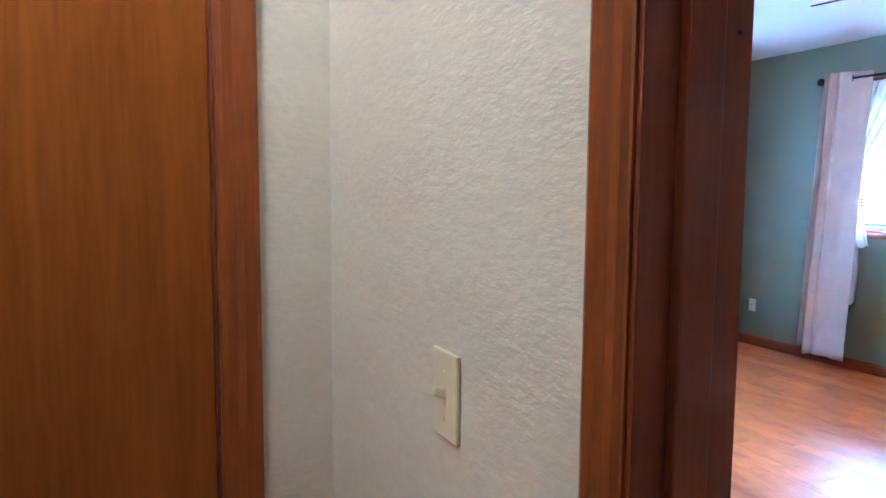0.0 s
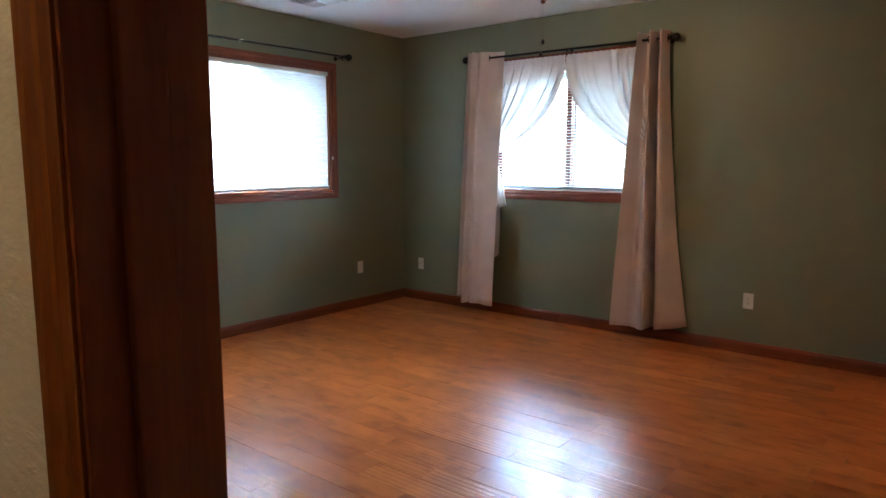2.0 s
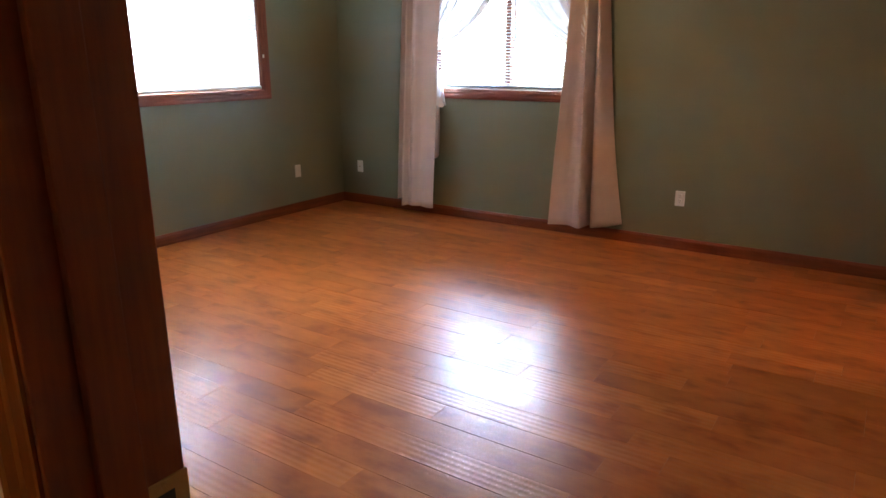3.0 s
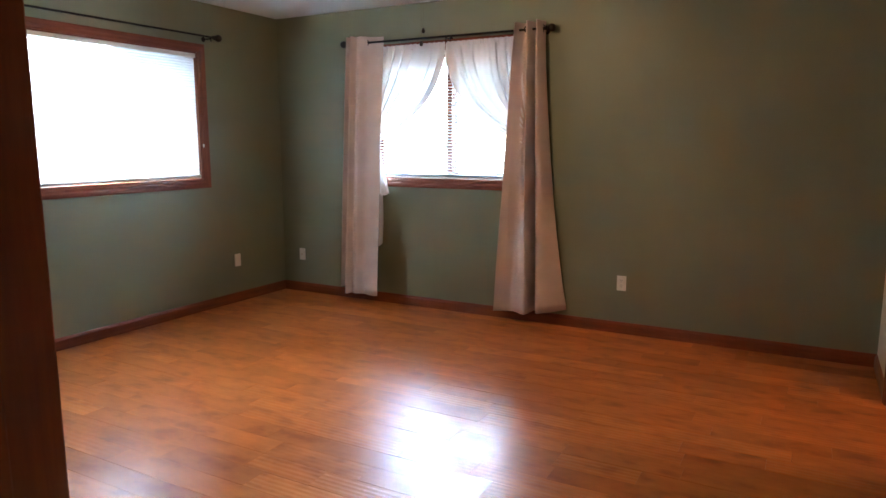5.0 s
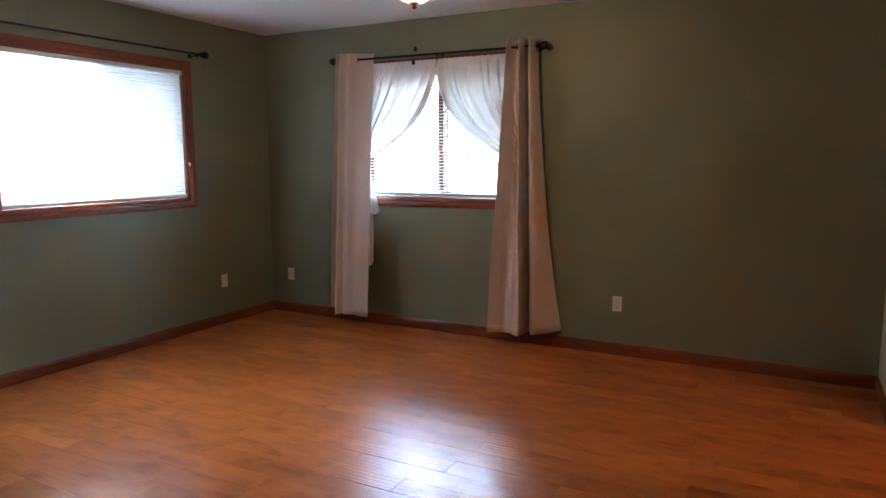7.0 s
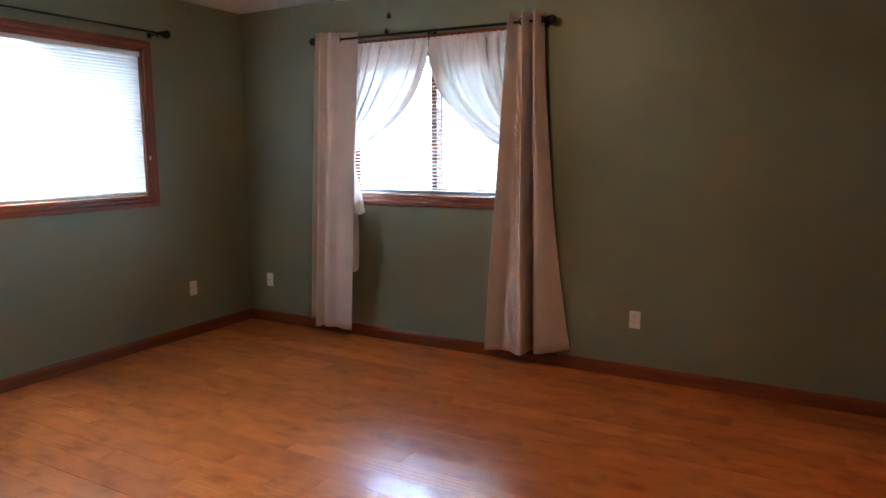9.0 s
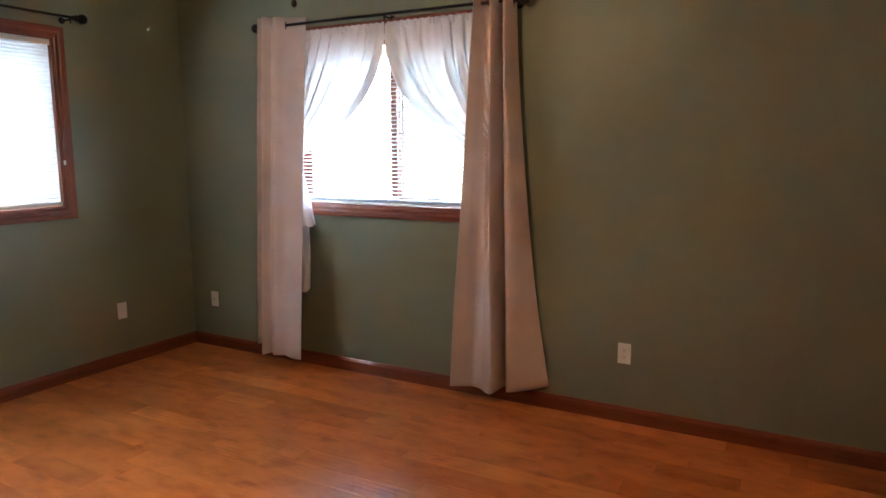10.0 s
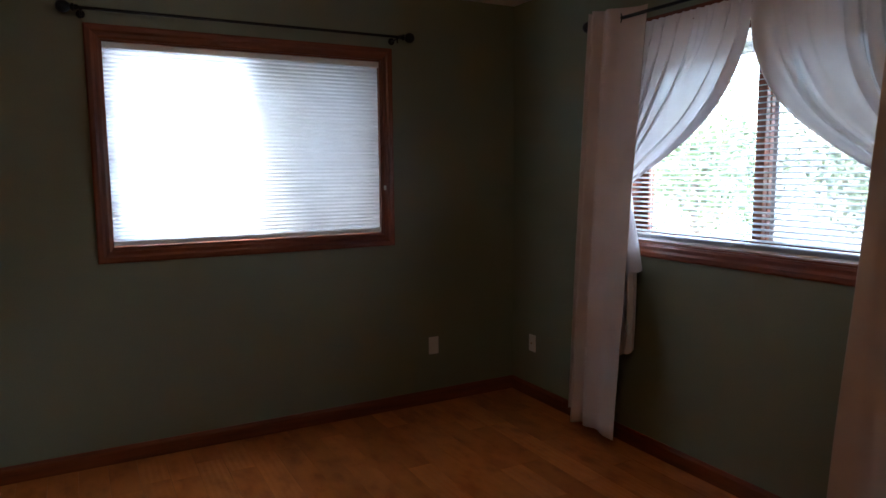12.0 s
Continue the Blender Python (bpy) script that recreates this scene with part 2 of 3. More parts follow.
STUCCO = surface("pale_stucco", (0.55, 0.52, 0.47), (0.63, 0.60, 0.55), 0.8, (0.8, 0.95), 40.0, 0.5, 0.004)


# ---- mesh helpers ----
def part(name, bm, mat, parent=None, label="", smooth=False):
    bmesh.ops.recalc_face_normals(bm, faces=bm.faces)
    me = bpy.data.meshes.new(name)
    bm.to_mesh(me)
    bm.free()
    me.materials.append(mat)
    if smooth:
        me.shade_smooth()
        me.set_sharp_from_angle(angle=radians(40))
    ob = new(name, me)
    if parent:
        ob.parent = parent
    if label:
        tagged(ob, label)
    return ob


def thing(name, place, label, category, group="", kind=""):
    ob = new(name)
    ob.location = place
    ob.empty_display_size = 0.1
    return tagged(ob, label, category, group, kind)


def box(bm, x0, x1, y0, y1, z0, z1, bevel=0.0, m=None):
    made = bmesh.ops.create_cube(bm, size=1.0)["verts"]
    bmesh.ops.scale(bm, vec=(x1 - x0, y1 - y0, z1 - z0), verts=made)
    bmesh.ops.translate(bm, vec=((x0 + x1) / 2, (y0 + y1) / 2, (z0 + z1) / 2), verts=made)
    if bevel:
        edges = {e for v in made for e in v.link_edges}
        res = bmesh.ops.bevel(bm, geom=list(edges), offset=bevel, segments=2, profile=0.5, affect="EDGES")
        made = list({v for v in res["verts"]} | {v for v in made if v.is_valid})
    if m:
        bmesh.ops.transform(bm, matrix=m, verts=made)
    return made


def slab(x0, x1, y0, y1, z0, z1, bevel=0.002, m=None):
    bm = bmesh.new()
    box(bm, x0, x1, y0, y1, z0, z1, bevel, m)
    return bm


def rod(bm, a, b, r, seg=14, r2=None):
    a, b = Vector(a), Vector(b)
    m = Matrix.Translation((a + b) / 2) @ (b - a).to_track_quat("Z", "Y").to_matrix().to_4x4()
    bmesh.ops.create_cone(bm, cap_ends=True, segments=seg, radius1=r, radius2=r if r2 is None else r2, depth=(b - a).length, matrix=m)


def lathe(bm, profile, seg=32, m=None):
    """Turns (radius, height) pairs about the z axis."""
    rings = []
    for r, z in profile:
        if r < 1e-5:
            rings.append([bm.verts.new((0, 0, z))])
        else:
            rings.append([bm.verts.new((r * math.cos(2 * math.pi * k / seg), r * math.sin(2 * math.pi * k / seg), z)) for k in range(seg)])
    for p, q in zip(rings, rings[1:]):
        for k in range(seg):
            f = [p[k % len(p)], p[(k + 1) % len(p)], q[(k + 1) % len(q)], q[k % len(q)]]
            f = list(dict.fromkeys(f))
            if len(f) > 2:
                bm.faces.new(f)
    if m:
        bmesh.ops.transform(bm, matrix=m, verts=[v for ring in rings for v in ring])


def sweep(profile, a, b, up=(0, 0, 1), inward=(0, -1, 0), m0=0.0, m1=0.0):
    """A moulding: profile pairs (out of the wall, up) carried from a to b; m0 and m1 slant the ends (mitres)."""
    bm = bmesh.new()
    a, b, up, inward = Vector(a), Vector(b), Vector(up), Vector(inward)
    way = (b - a).normalized()
    ends = []
    for base, s in ((a, m0), (b, m1)):
        ends.append([bm.verts.new(base + inward * o + up * h + way * s * h) for o, h in profile])
    n = len(profile)
    for k in range(n):
        bm.faces.new((ends[0][k], ends[0][(k + 1) % n], ends[1][(k + 1) % n], ends[1][k]))
    bm.faces.new(ends[0])
    bm.faces.new(ends[1][::-1])
    return bm


def wall(name, mat, axis, at, thick, lo, hi, z0, z1, holes=(), label=""):
    """A wall in the plane axis = at, its body reaching thick behind it; holes are (lo, hi, z0, z1) and go right through."""
    us = sorted({lo, hi, *(h[0] for h in holes), *(h[1] for h in holes)})
    zs = sorted({z0, z1, *(h[2] for h in holes), *(h[3] for h in holes)})
    bm = bmesh.new()
    spots = {}

    def vert(u, w, z):
        key = (round(u, 5), round(w, 5), round(z, 5))
        if key not in spots:
            spots[key] = bm.verts.new((w, u, z) if axis == "x" else (u, w, z))
        return spots[key]

    def solid(i, j):
        if not (0 <= i < len(us) - 1 and 0 <= j < len(zs) - 1):
            return False
        u, z = (us[i] + us[i + 1]) / 2, (zs[j] + zs[j + 1]) / 2
        return not any(h[0] < u < h[1] and h[2] < z < h[3] for h in holes)

    for i in range(len(us) - 1):
        for j in range(len(zs) - 1):
            if not solid(i, j):
                continue
            a, b, c, d = us[i], us[i + 1], zs[j], zs[j + 1]
            for w in (at, at + thick):
                bm.faces.new([vert(a, w, c), vert(b, w, c), vert(b, w, d), vert(a, w, d)])
            for di, dj, p, q in ((-1, 0, (a, c), (a, d)), (1, 0, (b, c), (b, d)), (0, -1, (a, c), (b, c)), (0, 1, (a, d), (b, d))):
                if not solid(i + di, j + dj):
                    bm.faces.new([vert(p[0], at, p[1]), vert(q[0], at, q[1]), vert(q[0], at + thick, q[1]), vert(p[0], at + thick, p[1])])
    return tagged(part(name, bm, mat), label, "wall", kind="structure")


def spline(points, n):
    """n places along a smooth curve through the points."""
    pts = [Vector(p) for p in points]
    out = []
    for k in range(n):
        s = k / (n - 1) * (len(pts) - 1)
        i = min(int(s), len(pts) - 2)
        f = s - i
        p0, p1, p2, p3 = pts[max(i - 1, 0)], pts[i], pts[i + 1], pts[min(i + 2, len(pts) - 1)]
        out.append(0.5 * (2 * p1 + (p2 - p0) * f + (2 * p0 - 5 * p1 + 4 * p2 - p3) * f * f + (3 * p1 - p0 - 3 * p2 + p3) * f ** 3))
    return out


def sheet(grid):
    bm = bmesh.new()
    vs = [[bm.verts.new(p) for p in row] for row in grid]
    for r, s in zip(vs, vs[1:]):
        for k in range(len(r) - 1):
            bm.faces.new((r[k], r[k + 1], s[k + 1], s[k]))
    return bm


def thicken(ob, t):
    mod = ob.modifiers.new("thickness", "SOLIDIFY")
    mod.thickness, mod.offset = t, 0.0
    return ob


# ---- structure: the bedroom ----
W, D, H = 4.712, -4.486, 2.44           # east wall, south wall, ceiling
WA = (-2.335, -0.905, 1.058, 2.058)      # west window opening: y, y, z, z
WB = (1.00, 2.40, 1.056, 2.085)       # north window opening: x, x, z, z
DOOR = (3.8375, 4.6275, 2.07)           # south door rough opening: x, x, z
SIDE = (-1.54, -0.69, 2.05)           # east doorway: y, y, z
wall("wall_west", SAGE, "x", 0.0, -0.20, D - 0.106, 0.20, -0.05, H, [WA], "sage green painted drywall with a window")
wall("wall_north", SAGE, "y", 0.0, 0.20, 0.0, W, -0.05, H, [WB], "sage green painted drywall with a curtained window")
wall("wall_south_room_side", SAGE, "y", D, -0.053, 0.0, W, -0.05, H, [(DOOR[0], DOOR[1], -0.05, DOOR[2])], "sage green painted drywall with a doorway")
wall("wall_south_hall_side", CREAM, "y", D - 0.053, -0.053, 0.0, W + 1.8, -0.05, H, [(DOOR[0], DOOR[1], -0.05, DOOR[2])], "cream knock-down textured hall wall with a doorway")
wall("wall_east", CREAM, "x", W, 0.12, D - 0.0, 0.16, -0.05, H, [(SIDE[0], SIDE[1], -0.05, SIDE[2])], "cream painted wall with a doorway")

bm = slab(-0.16, W + 1.8, D - 1.5, 0.16, H, H + 0.12, 0)
tagged(part("ceiling", bm, WHITE), "white textured drywall ceiling", "ceiling", kind="structure")

# angled cornice where the east wall meets the ceiling
bm = sweep([(0, 0), (0.0, -0.11), (0.015, -0.11), (0.085, -0.012), (0.085, 0)], (W - 0.001, D + 0.001, H - 0.001), (W - 0.001, -0.001, H - 0.001), inward=(-1, 0, 0))
tagged(part("trim_cornice", bm, WHITE), "white angled cornice along the ceiling", "trim", kind="structure")

# hall and the lit room beyond the east doorway
HX, HY = 3.05, D - 1.35
wall("wall_hall_west", CREAM, "x", HX, -0.1, HY, D - 0.106, -0.05, H, [(-5.52, -4.782, -0.05, 2.05)], "cream textured wall with a wooden door")
wall("wall_hall_south", CREAM, "y", HY, -0.1, HX - 0.1, W + 1.8, -0.05, H, [], "cream textured hall wall")
wall("wall_hall_east", CREAM, "x", W + 1.7, 0.1, HY, 0.16, -0.05, H, [], "cream wall closing the hall and the side room")
wall("wall_side_north", CREAM, "y", 0.0, 0.16, W + 0.12, W + 1.7, -0.05, H, [], "cream wall of the side room")
wall("wall_side_south", CREAM, "y", -3.2, -0.1, W + 0.12, W + 1.7, -0.05, H, [], "cream wall of the side room")

BASE = [(0.0, 0.0), (0.0, 0.083), (0.005, 0.083), (0.008, 0.076), (0.012, 0.066), (0.013, 0.058), (0.013, 0.0)]


def baseboard(name, a, b, inward, mat):
    tagged(part(name, sweep(BASE, a, b, inward=inward), mat), "red-brown stained oak baseboard", "baseboard", kind="structure")


baseboard("baseboard_north", (0.0, 0, 0), (W, 0, 0), (0, -1, 0), OAK_X)
baseboard("baseboard_west", (0, D, 0), (0, -0.013, 0), (1, 0, 0), OAK_Y)
baseboard("baseboard_south", (0.013, D, 0), (DOOR[0] - 0.05, D, 0), (0, 1, 0), OAK_X)
baseboard("baseboard_east_corner", (W, -0.634, 0), (W, -0.013, 0), (-1, 0, 0), OAK_Y)
baseboard("baseboard_east", (W, D, 0), (W, SIDE[0] - 0.065, 0), (-1, 0, 0), OAK_Y)

CASING = [(0.0, 0.0), (0.0, 0.066), (0.013, 0.066), (0.0155, 0.058), (0.0155, 0.040), (0.011, 0.028), (0.011, 0.012), (0.007, 0.004), (0.006, 0.0)]


def casing_frame(parent, axis, at, inward, lo, hi, z0, z1, sides="tblr", name="casing", wide=1.0, upright=None):
    """Mitred moulding round an opening, flat on the wall; the profile runs from the opening outwards."""
    def place(u, z):
        return (at, u, z) if axis == "x" else (u, at, z)

    u = Vector((0, 1, 0)) if axis == "x" else Vector((1, 0, 0))
    lateral = OAK_Y if axis == "x" else OAK_X
    profile = [(o, h * wide) for o, h in CASING]
    bottom = "b" in sides
    if "t" in sides:
        part(name, sweep(profile, place(lo, z1), place(hi, z1), (0, 0, 1), inward, -1, 1), lateral, parent)
    if bottom:
        part(name, sweep(profile, place(lo, z0), place(hi, z0), (0, 0, -1), inward, -1, 1), lateral, parent)
    if "l" in sides:
        part(name, sweep(profile, place(lo, z0), place(lo, z1), -u, inward, -1 if bottom else 0, 1), upright or OAK_Z, parent)
    if "r" in sides:
        part(name, sweep(profile, place(hi, z0), place(hi, z1), u, inward, -1 if bottom else 0, 1), upright or OAK_Z, parent)


# ---- windows ----
def frame_box(parent, name, axis, lo, hi, z0, z1, d0, d1, width, mats):
    """Four bars round a rectangle; d0 to d1 is their place across the wall."""
    def bar(a, b, c, d, mat):
        bm = slab(d0, d1, a, b, c, d, 0.002) if axis == "x" else slab(a, b, d0, d1, c, d, 0.002)
        part(name, bm, mat, parent)

    bar(lo, hi, z0, z0 + width, mats[0])
    bar(lo, hi, z1 - width, z1, mats[0])
    bar(lo, lo + width, z0 + width, z1 - width, mats[1])
    bar(hi - width, hi, z0 + width, z1 - width, mats[1])


def slider(name, axis, at, out, lo, hi, z0, z1, inward, label, screen, mesh_mat, rail=0.045):
    """A sliding window: oak casing and lining, two sashes with panes, a screen outside one half. out: which way is outdoors."""
    root = thing(name, (0, 0, 0), label, "window", kind="structure")
    lateral = OAK_Y if axis == "x" else OAK_X
    casing_frame(root, axis, at, inward, lo + 0.006, hi - 0.006, z0 + 0.006, z1 - 0.006)
    frame_box(root, "lining", axis, lo, hi, z0, z1, *sorted((at + 0.001 * out, at + 0.195 * out)), 0.014, (lateral, OAK_Z))
    mid = (lo + hi) / 2
    for k, (a, b, d) in enumerate(((lo + 0.016, mid + 0.015, 0.105), (mid - 0.03, hi - 0.016, 0.138))):
        d0, d1 = sorted((at + d * out, at + (d + 0.028) * out))
        frame_box(root, "sash", axis, a, b, z0 + 0.016, z1 - 0.016, d0, d1, 0.045, (lateral, OAK_Z))
        c = (d0 + d1) / 2
        pane = slab(c - 0.003, c + 0.003, a + 0.04, b - 0.04, z0 + 0.056, z1 - 0.056, 0) if axis == "x" else slab(a + 0.04, b - 0.04, c - 0.003, c + 0.003, z0 + 0.056, z1 - 0.056, 0)
        part("pane", pane, GLASS, root).visible_shadow = False
    a, b = screen
    s = at + 0.186 * out
    frame_box(root, "screen_frame", axis, a, b, z0 + 0.016, z1 - 0.016, *sorted((s - 0.006, s + 0.006)), rail, (ALU, ALU))
    mesh = slab(s - 0.001, s + 0.001, a + 0.02, b - 0.02, z0 + 0.050, z1 - 0.050, 0) if axis == "x" else slab(a + 0.02, b - 0.02, s - 0.001, s + 0.001, z0 + 0.050, z1 - 0.050, 0)
    part("insect_screen", mesh, mesh_mat, root, "grey insect screen")
    return root


slider("window_1", "x", 0.0, -1, *WA, (1, 0, 0), "sliding window in red-stained oak casing", ((WA[0] + WA[1]) / 2 + 0.022, WA[1] - 0.016), SCREEN)
slider("window_2", "y", 0.0, 1, *WB, (0, -1, 0), "sliding window in red-stained oak casing behind curtains", ((WB[0] + WB[1]) / 2 - 0.010, WB[1] - 0.016), FINE_SCREEN, 0.032)


# ---- south door frame ----
door = thing("door_1", (0, 0, 0), "open doorway in dark red stained oak frame", "door frame", kind="structure")
jx0, jx1, jz = DOOR[0] + 0.015, DOOR[1] - 0.015, DOOR[2] - 0.015
part("jamb", slab(DOOR[0], jx0, D - 0.109, D + 0.003, 0, jz, 0.0015), JAMB_OAK, door)
part("jamb", slab(jx1, DOOR[1], D - 0.109, D + 0.003, 0, jz, 0.0015), JAMB_OAK, door)
part("head", slab(DOOR[0], DOOR[1], D - 0.109, D + 0.003, jz, DOOR[2], 0.0015), OAK_X, door)
part("stop", slab(jx0, jx0 + 0.011, D - 0.075, D - 0.038, 0, jz - 0.011, 0.002), JAMB_OAK, door)
part("stop", slab(jx1 - 0.011, jx1, D - 0.075, D - 0.038, 0, jz - 0.011, 0.002), JAMB_OAK, door)
part("stop", slab(jx0, jx1, D - 0.075, D - 0.038, jz - 0.011, jz, 0.002), OAK_X, door)
for at, inward in ((D, (0, 1, 0)), (D - 0.106, (0, -1, 0))):
    casing_frame(door, "y", at, inward, jx0 - 0.006, jx1 + 0.006, 0.0, jz + 0.006, "tlr", wide=0.78 if at == D else 0.66, upright=OAK_Z if at == D else HALL_OAK)
strike = part("strike_plate", slab(jx0 - 0.001, jx0 + 0.0018, D - 0.036, D + 0.0045, 0.915, 0.972, 0.0008), BRASS, door, "worn brass strike plate")
part("latch_hole", slab(jx0 - 0.001, jx0 + 0.0024, D - 0.028, D - 0.010, 0.928, 0.959, 0.0), SLOT, strike)
for z in (0.921, 0.966):
    bm = bmesh.new()
    rod(bm, (jx0 + 0.001, D - 0.019, z), (jx0 + 0.003, D - 0.019, z), 0.0035, 10)
    part("screw", bm, BRASS, strike)

for y, z in ((D - 0.020, 1.52), (D - 0.055, 1.545), (D - 0.012, 1.47)):
    bm = bmesh.new()
    rod(bm, (jx0 - 0.002, y, z), (jx0 + (0.0116 if y < D - 0.038 else 0.0006), y, z), 0.0022, 8)
    part("nail_hole", bm, SLOT, door)

# ---- closed wooden hall door ----
hall_door = thing("door_2", (0, 0, 0), "closed honey-brown flush oak door in the hall", "door", kind="structure")
part("leaf", slab(HX - 0.05, HX - 0.012, -5.505, -4.797, 0.01, 2.035, 0.002), VENEER, hall_door)
part("jamb", slab(HX - 0.1, HX + 0.001, -4.797, -4.783, 0, 2.049, 0.001), OAK_Z, hall_door)
part("jamb", slab(HX - 0.1, HX + 0.001, -5.519, -5.505, 0, 2.049, 0.001), OAK_Z, hall_door)
casing_frame(hall_door, "x", HX, (1, 0, 0), -5.51, -4.791, 0.0, 2.04, "tlr", wide=1.05, upright=HALL_OAK)
bm = bmesh.new()
lathe(bm, [(0, 0), (0.03, 0), (0.03, 0.006), (0.012, 0.01), (0.011, 0.03), (0.026, 0.042), (0.028, 0.055), (0.02, 0.066), (0, 0.069)], 24, Matrix.Translation((HX - 0.012, -5.44, 0.95)) @ pose(0, 0, 0, 0, 90, 0))
part("door_knob", bm, BRASS, hall_door, "brass door knob", True)

# ---- east doorway ----
side_door = thing("door_3", (0, 0, 0), "stained oak doorway to a lit side room", "door", kind="structure")
part("jamb", slab(W - 0.003, W + 0.123, SIDE[1] - 0.015, SIDE[1], 0, SIDE[2] - 0.015, 0.001), OAK_Z, side_door)
part("jamb", slab(W - 0.003, W + 0.123, SIDE[0], SIDE[0] + 0.015, 0, SIDE[2] - 0.015, 0.001), OAK_Z, side_door)
part("head", slab(W - 0.003, W + 0.123, SIDE[0], SIDE[1], SIDE[2] - 0.015, SIDE[2], 0.001), OAK_Y, side_door)
casing_frame(side_door, "x", W, (-1, 0, 0), SIDE[0] + 0.009, SIDE[1] - 0.009, 0.0, SIDE[2] - 0.009, "tlr")

# ---- west window: cellular shade, bare rod ----
shade = thing("cellular_shade", (-0.035, -1.62, 2.045), "white cellular window shade glowing with daylight", "window shade")
n = 46
z_top, z_low = 2.015, 1.10
grid = []
for k in range(2 * n + 1):
    z = z_top - (z_top - z_low) * k / (2 * n)
    dx = 0.0 if k % 2 else 0.006
    grid.append([(dx, y, z - 2.045) for y in (-0.703, -0.35, 0.0, 0.35, 0.703)])
part("cloth", sheet(grid), SHADE, shade)
part("head_rail", slab(-0.018, 0.024, -0.705, 0.705, -0.032, -0.001, 0.004), VINYL, shade)
part("bottom_rail", slab(-0.012, 0.020, -0.704, 0.704, -0.968, -0.944, 0.004), VINYL, shade)
cleat = part("cord_cleat", slab(0.034, 0.048, 0.714, 0.728, -0.725, -0.697, 0.004), ALMOND, shade, "small pale cord cleat")


def curtain_rod(name, a, b, r, brackets, wall_way, label):
    a, b = Vector(a), Vector(b)
    root = thing(name, (a + b) / 2, label, "curtain rod")
    o = (a + b) / 2
    bm = bmesh.new()
    rod(bm, a - o, b - o, r)
    part("pole", bm, BLACK_IRON, root, smooth=True)
    way = (b - a).normalized()
    for p, s in ((a, -1), (b, 1)):
        bm = bmesh.new()
        m = Matrix.Translation(p - o) @ (way * s).to_track_quat("Z", "Y").to_matrix().to_4x4()
        lathe(bm, [(0, -0.03), (0.012, -0.03), (0.012, -0.014), (0.017, -0.012), (0.017, -0.006), (0.010, 0.0), (0.018, 0.006), (0.026, 0.018), (0.0285, 0.031), (0.026, 0.044), (0.017, 0.055), (0, 0.059)], 24, m)
        part("finial", bm, BLACK_IRON, root, smooth=True)
    for q in brackets:
        q = Vector(q) - o
        w = Vector(wall_way)
        bm = bmesh.new()
        reach = 0.085
        rod(bm, q - Vector((0, 0, 0.012)), q - Vector((0, 0, 0.012)) + w * reach, 0.005, 10)
        bmesh.ops.create_uvsphere(bm, u_segments=12, v_segments=8, radius=0.0105, matrix=Matrix.Translation(q - Vector((0, 0, 0.004))))
        rod(bm, q + w * (reach - 0.004) - Vector((0, 0, 0.012)), q + w * reach - Vector((0, 0, 0.012)), 0.019, 16)
        rod(bm, q - Vector((0, 0, 0.035)), q - Vector((0, 0, 0.008)), 0.004, 8)
        part("bracket", bm, BLACK_IRON, root, smooth=True)
    return root


curtain_rod("curtain_rod", (0.09, -2.44, 2.166), (0.09, -0.80, 2.17), 0.0075, [(0.09, -2.40, 2.166), (0.09, -0.845, 2.17)], (-1, 0, 0), "bare black iron curtain rod above the shaded window")
curtain_rod("curtain_rod", (0.835, -0.09, 2.157), (2.575, -0.085, 2.153), 0.0085, [(0.858, -0.09, 2.157), (1.764, -0.088, 2.155), (2.545, -0.086, 2.153)], (0, 1, 0), "black iron curtain rod carrying two tan drapes")


# ---- north window: mini blind ----
def blind():
    x0, x1, zt, zb = WB[0] + 0.022, WB[1] - 0.022, WB[3] - 0.016, WB[2] + 0.018
    root = thing("mini_blind", ((x0 + x1) / 2, 0.035, zt), "white horizontal mini blind with open slats", "window blind")
    half = (x1 - x0) / 2
    part("head_rail", slab(-half, half, -0.016, 0.016, -0.028, 0, 0.003), VINYL, root)
    part("bottom_rail", slab(-half, half, -0.013, 0.013, zb - zt, zb - zt + 0.012, 0.003), VINYL, root)
    bm = bmesh.new()
    for s in (-1, 1):
        bmesh.ops.create_grid(bm, x_segments=1, y_segments=4, size=0.5, matrix=Matrix.Translation((0, 0, 0.0004 * s)))
    for v in bm.verts:
        y = v.co.y * 0.025
        v.co = Vector((v.co.x * 2 * half, y, v.co.z - 9.0 * y * y + math.tan(radians(15)) * y))
    first = part("slat", bm, SLAT, root, smooth=True)
    zs = [zb - zt + 0.016 + 0.0045 * k for k in range(5)]
    z = zs[-1] + 0.016
    while z < -0.035:
        zs.append(z)
        z += 0.0238
    first.location.z = zs[0]
    for z in zs[1:]:
        o = first.copy()
        scene.collection.objects.link(o)
        o.location.z = z
    for x in (-half + 0.14, 0.0, half - 0.14):
        for y in (-0.0135, 0.0135):
            bm = bmesh.new()
            rod(bm, (x, y, zb - zt + 0.01), (x, y, -0.02), 0.0009, 6)
            part("ladder_cord", bm, VINYL, root)
    return root


blind()


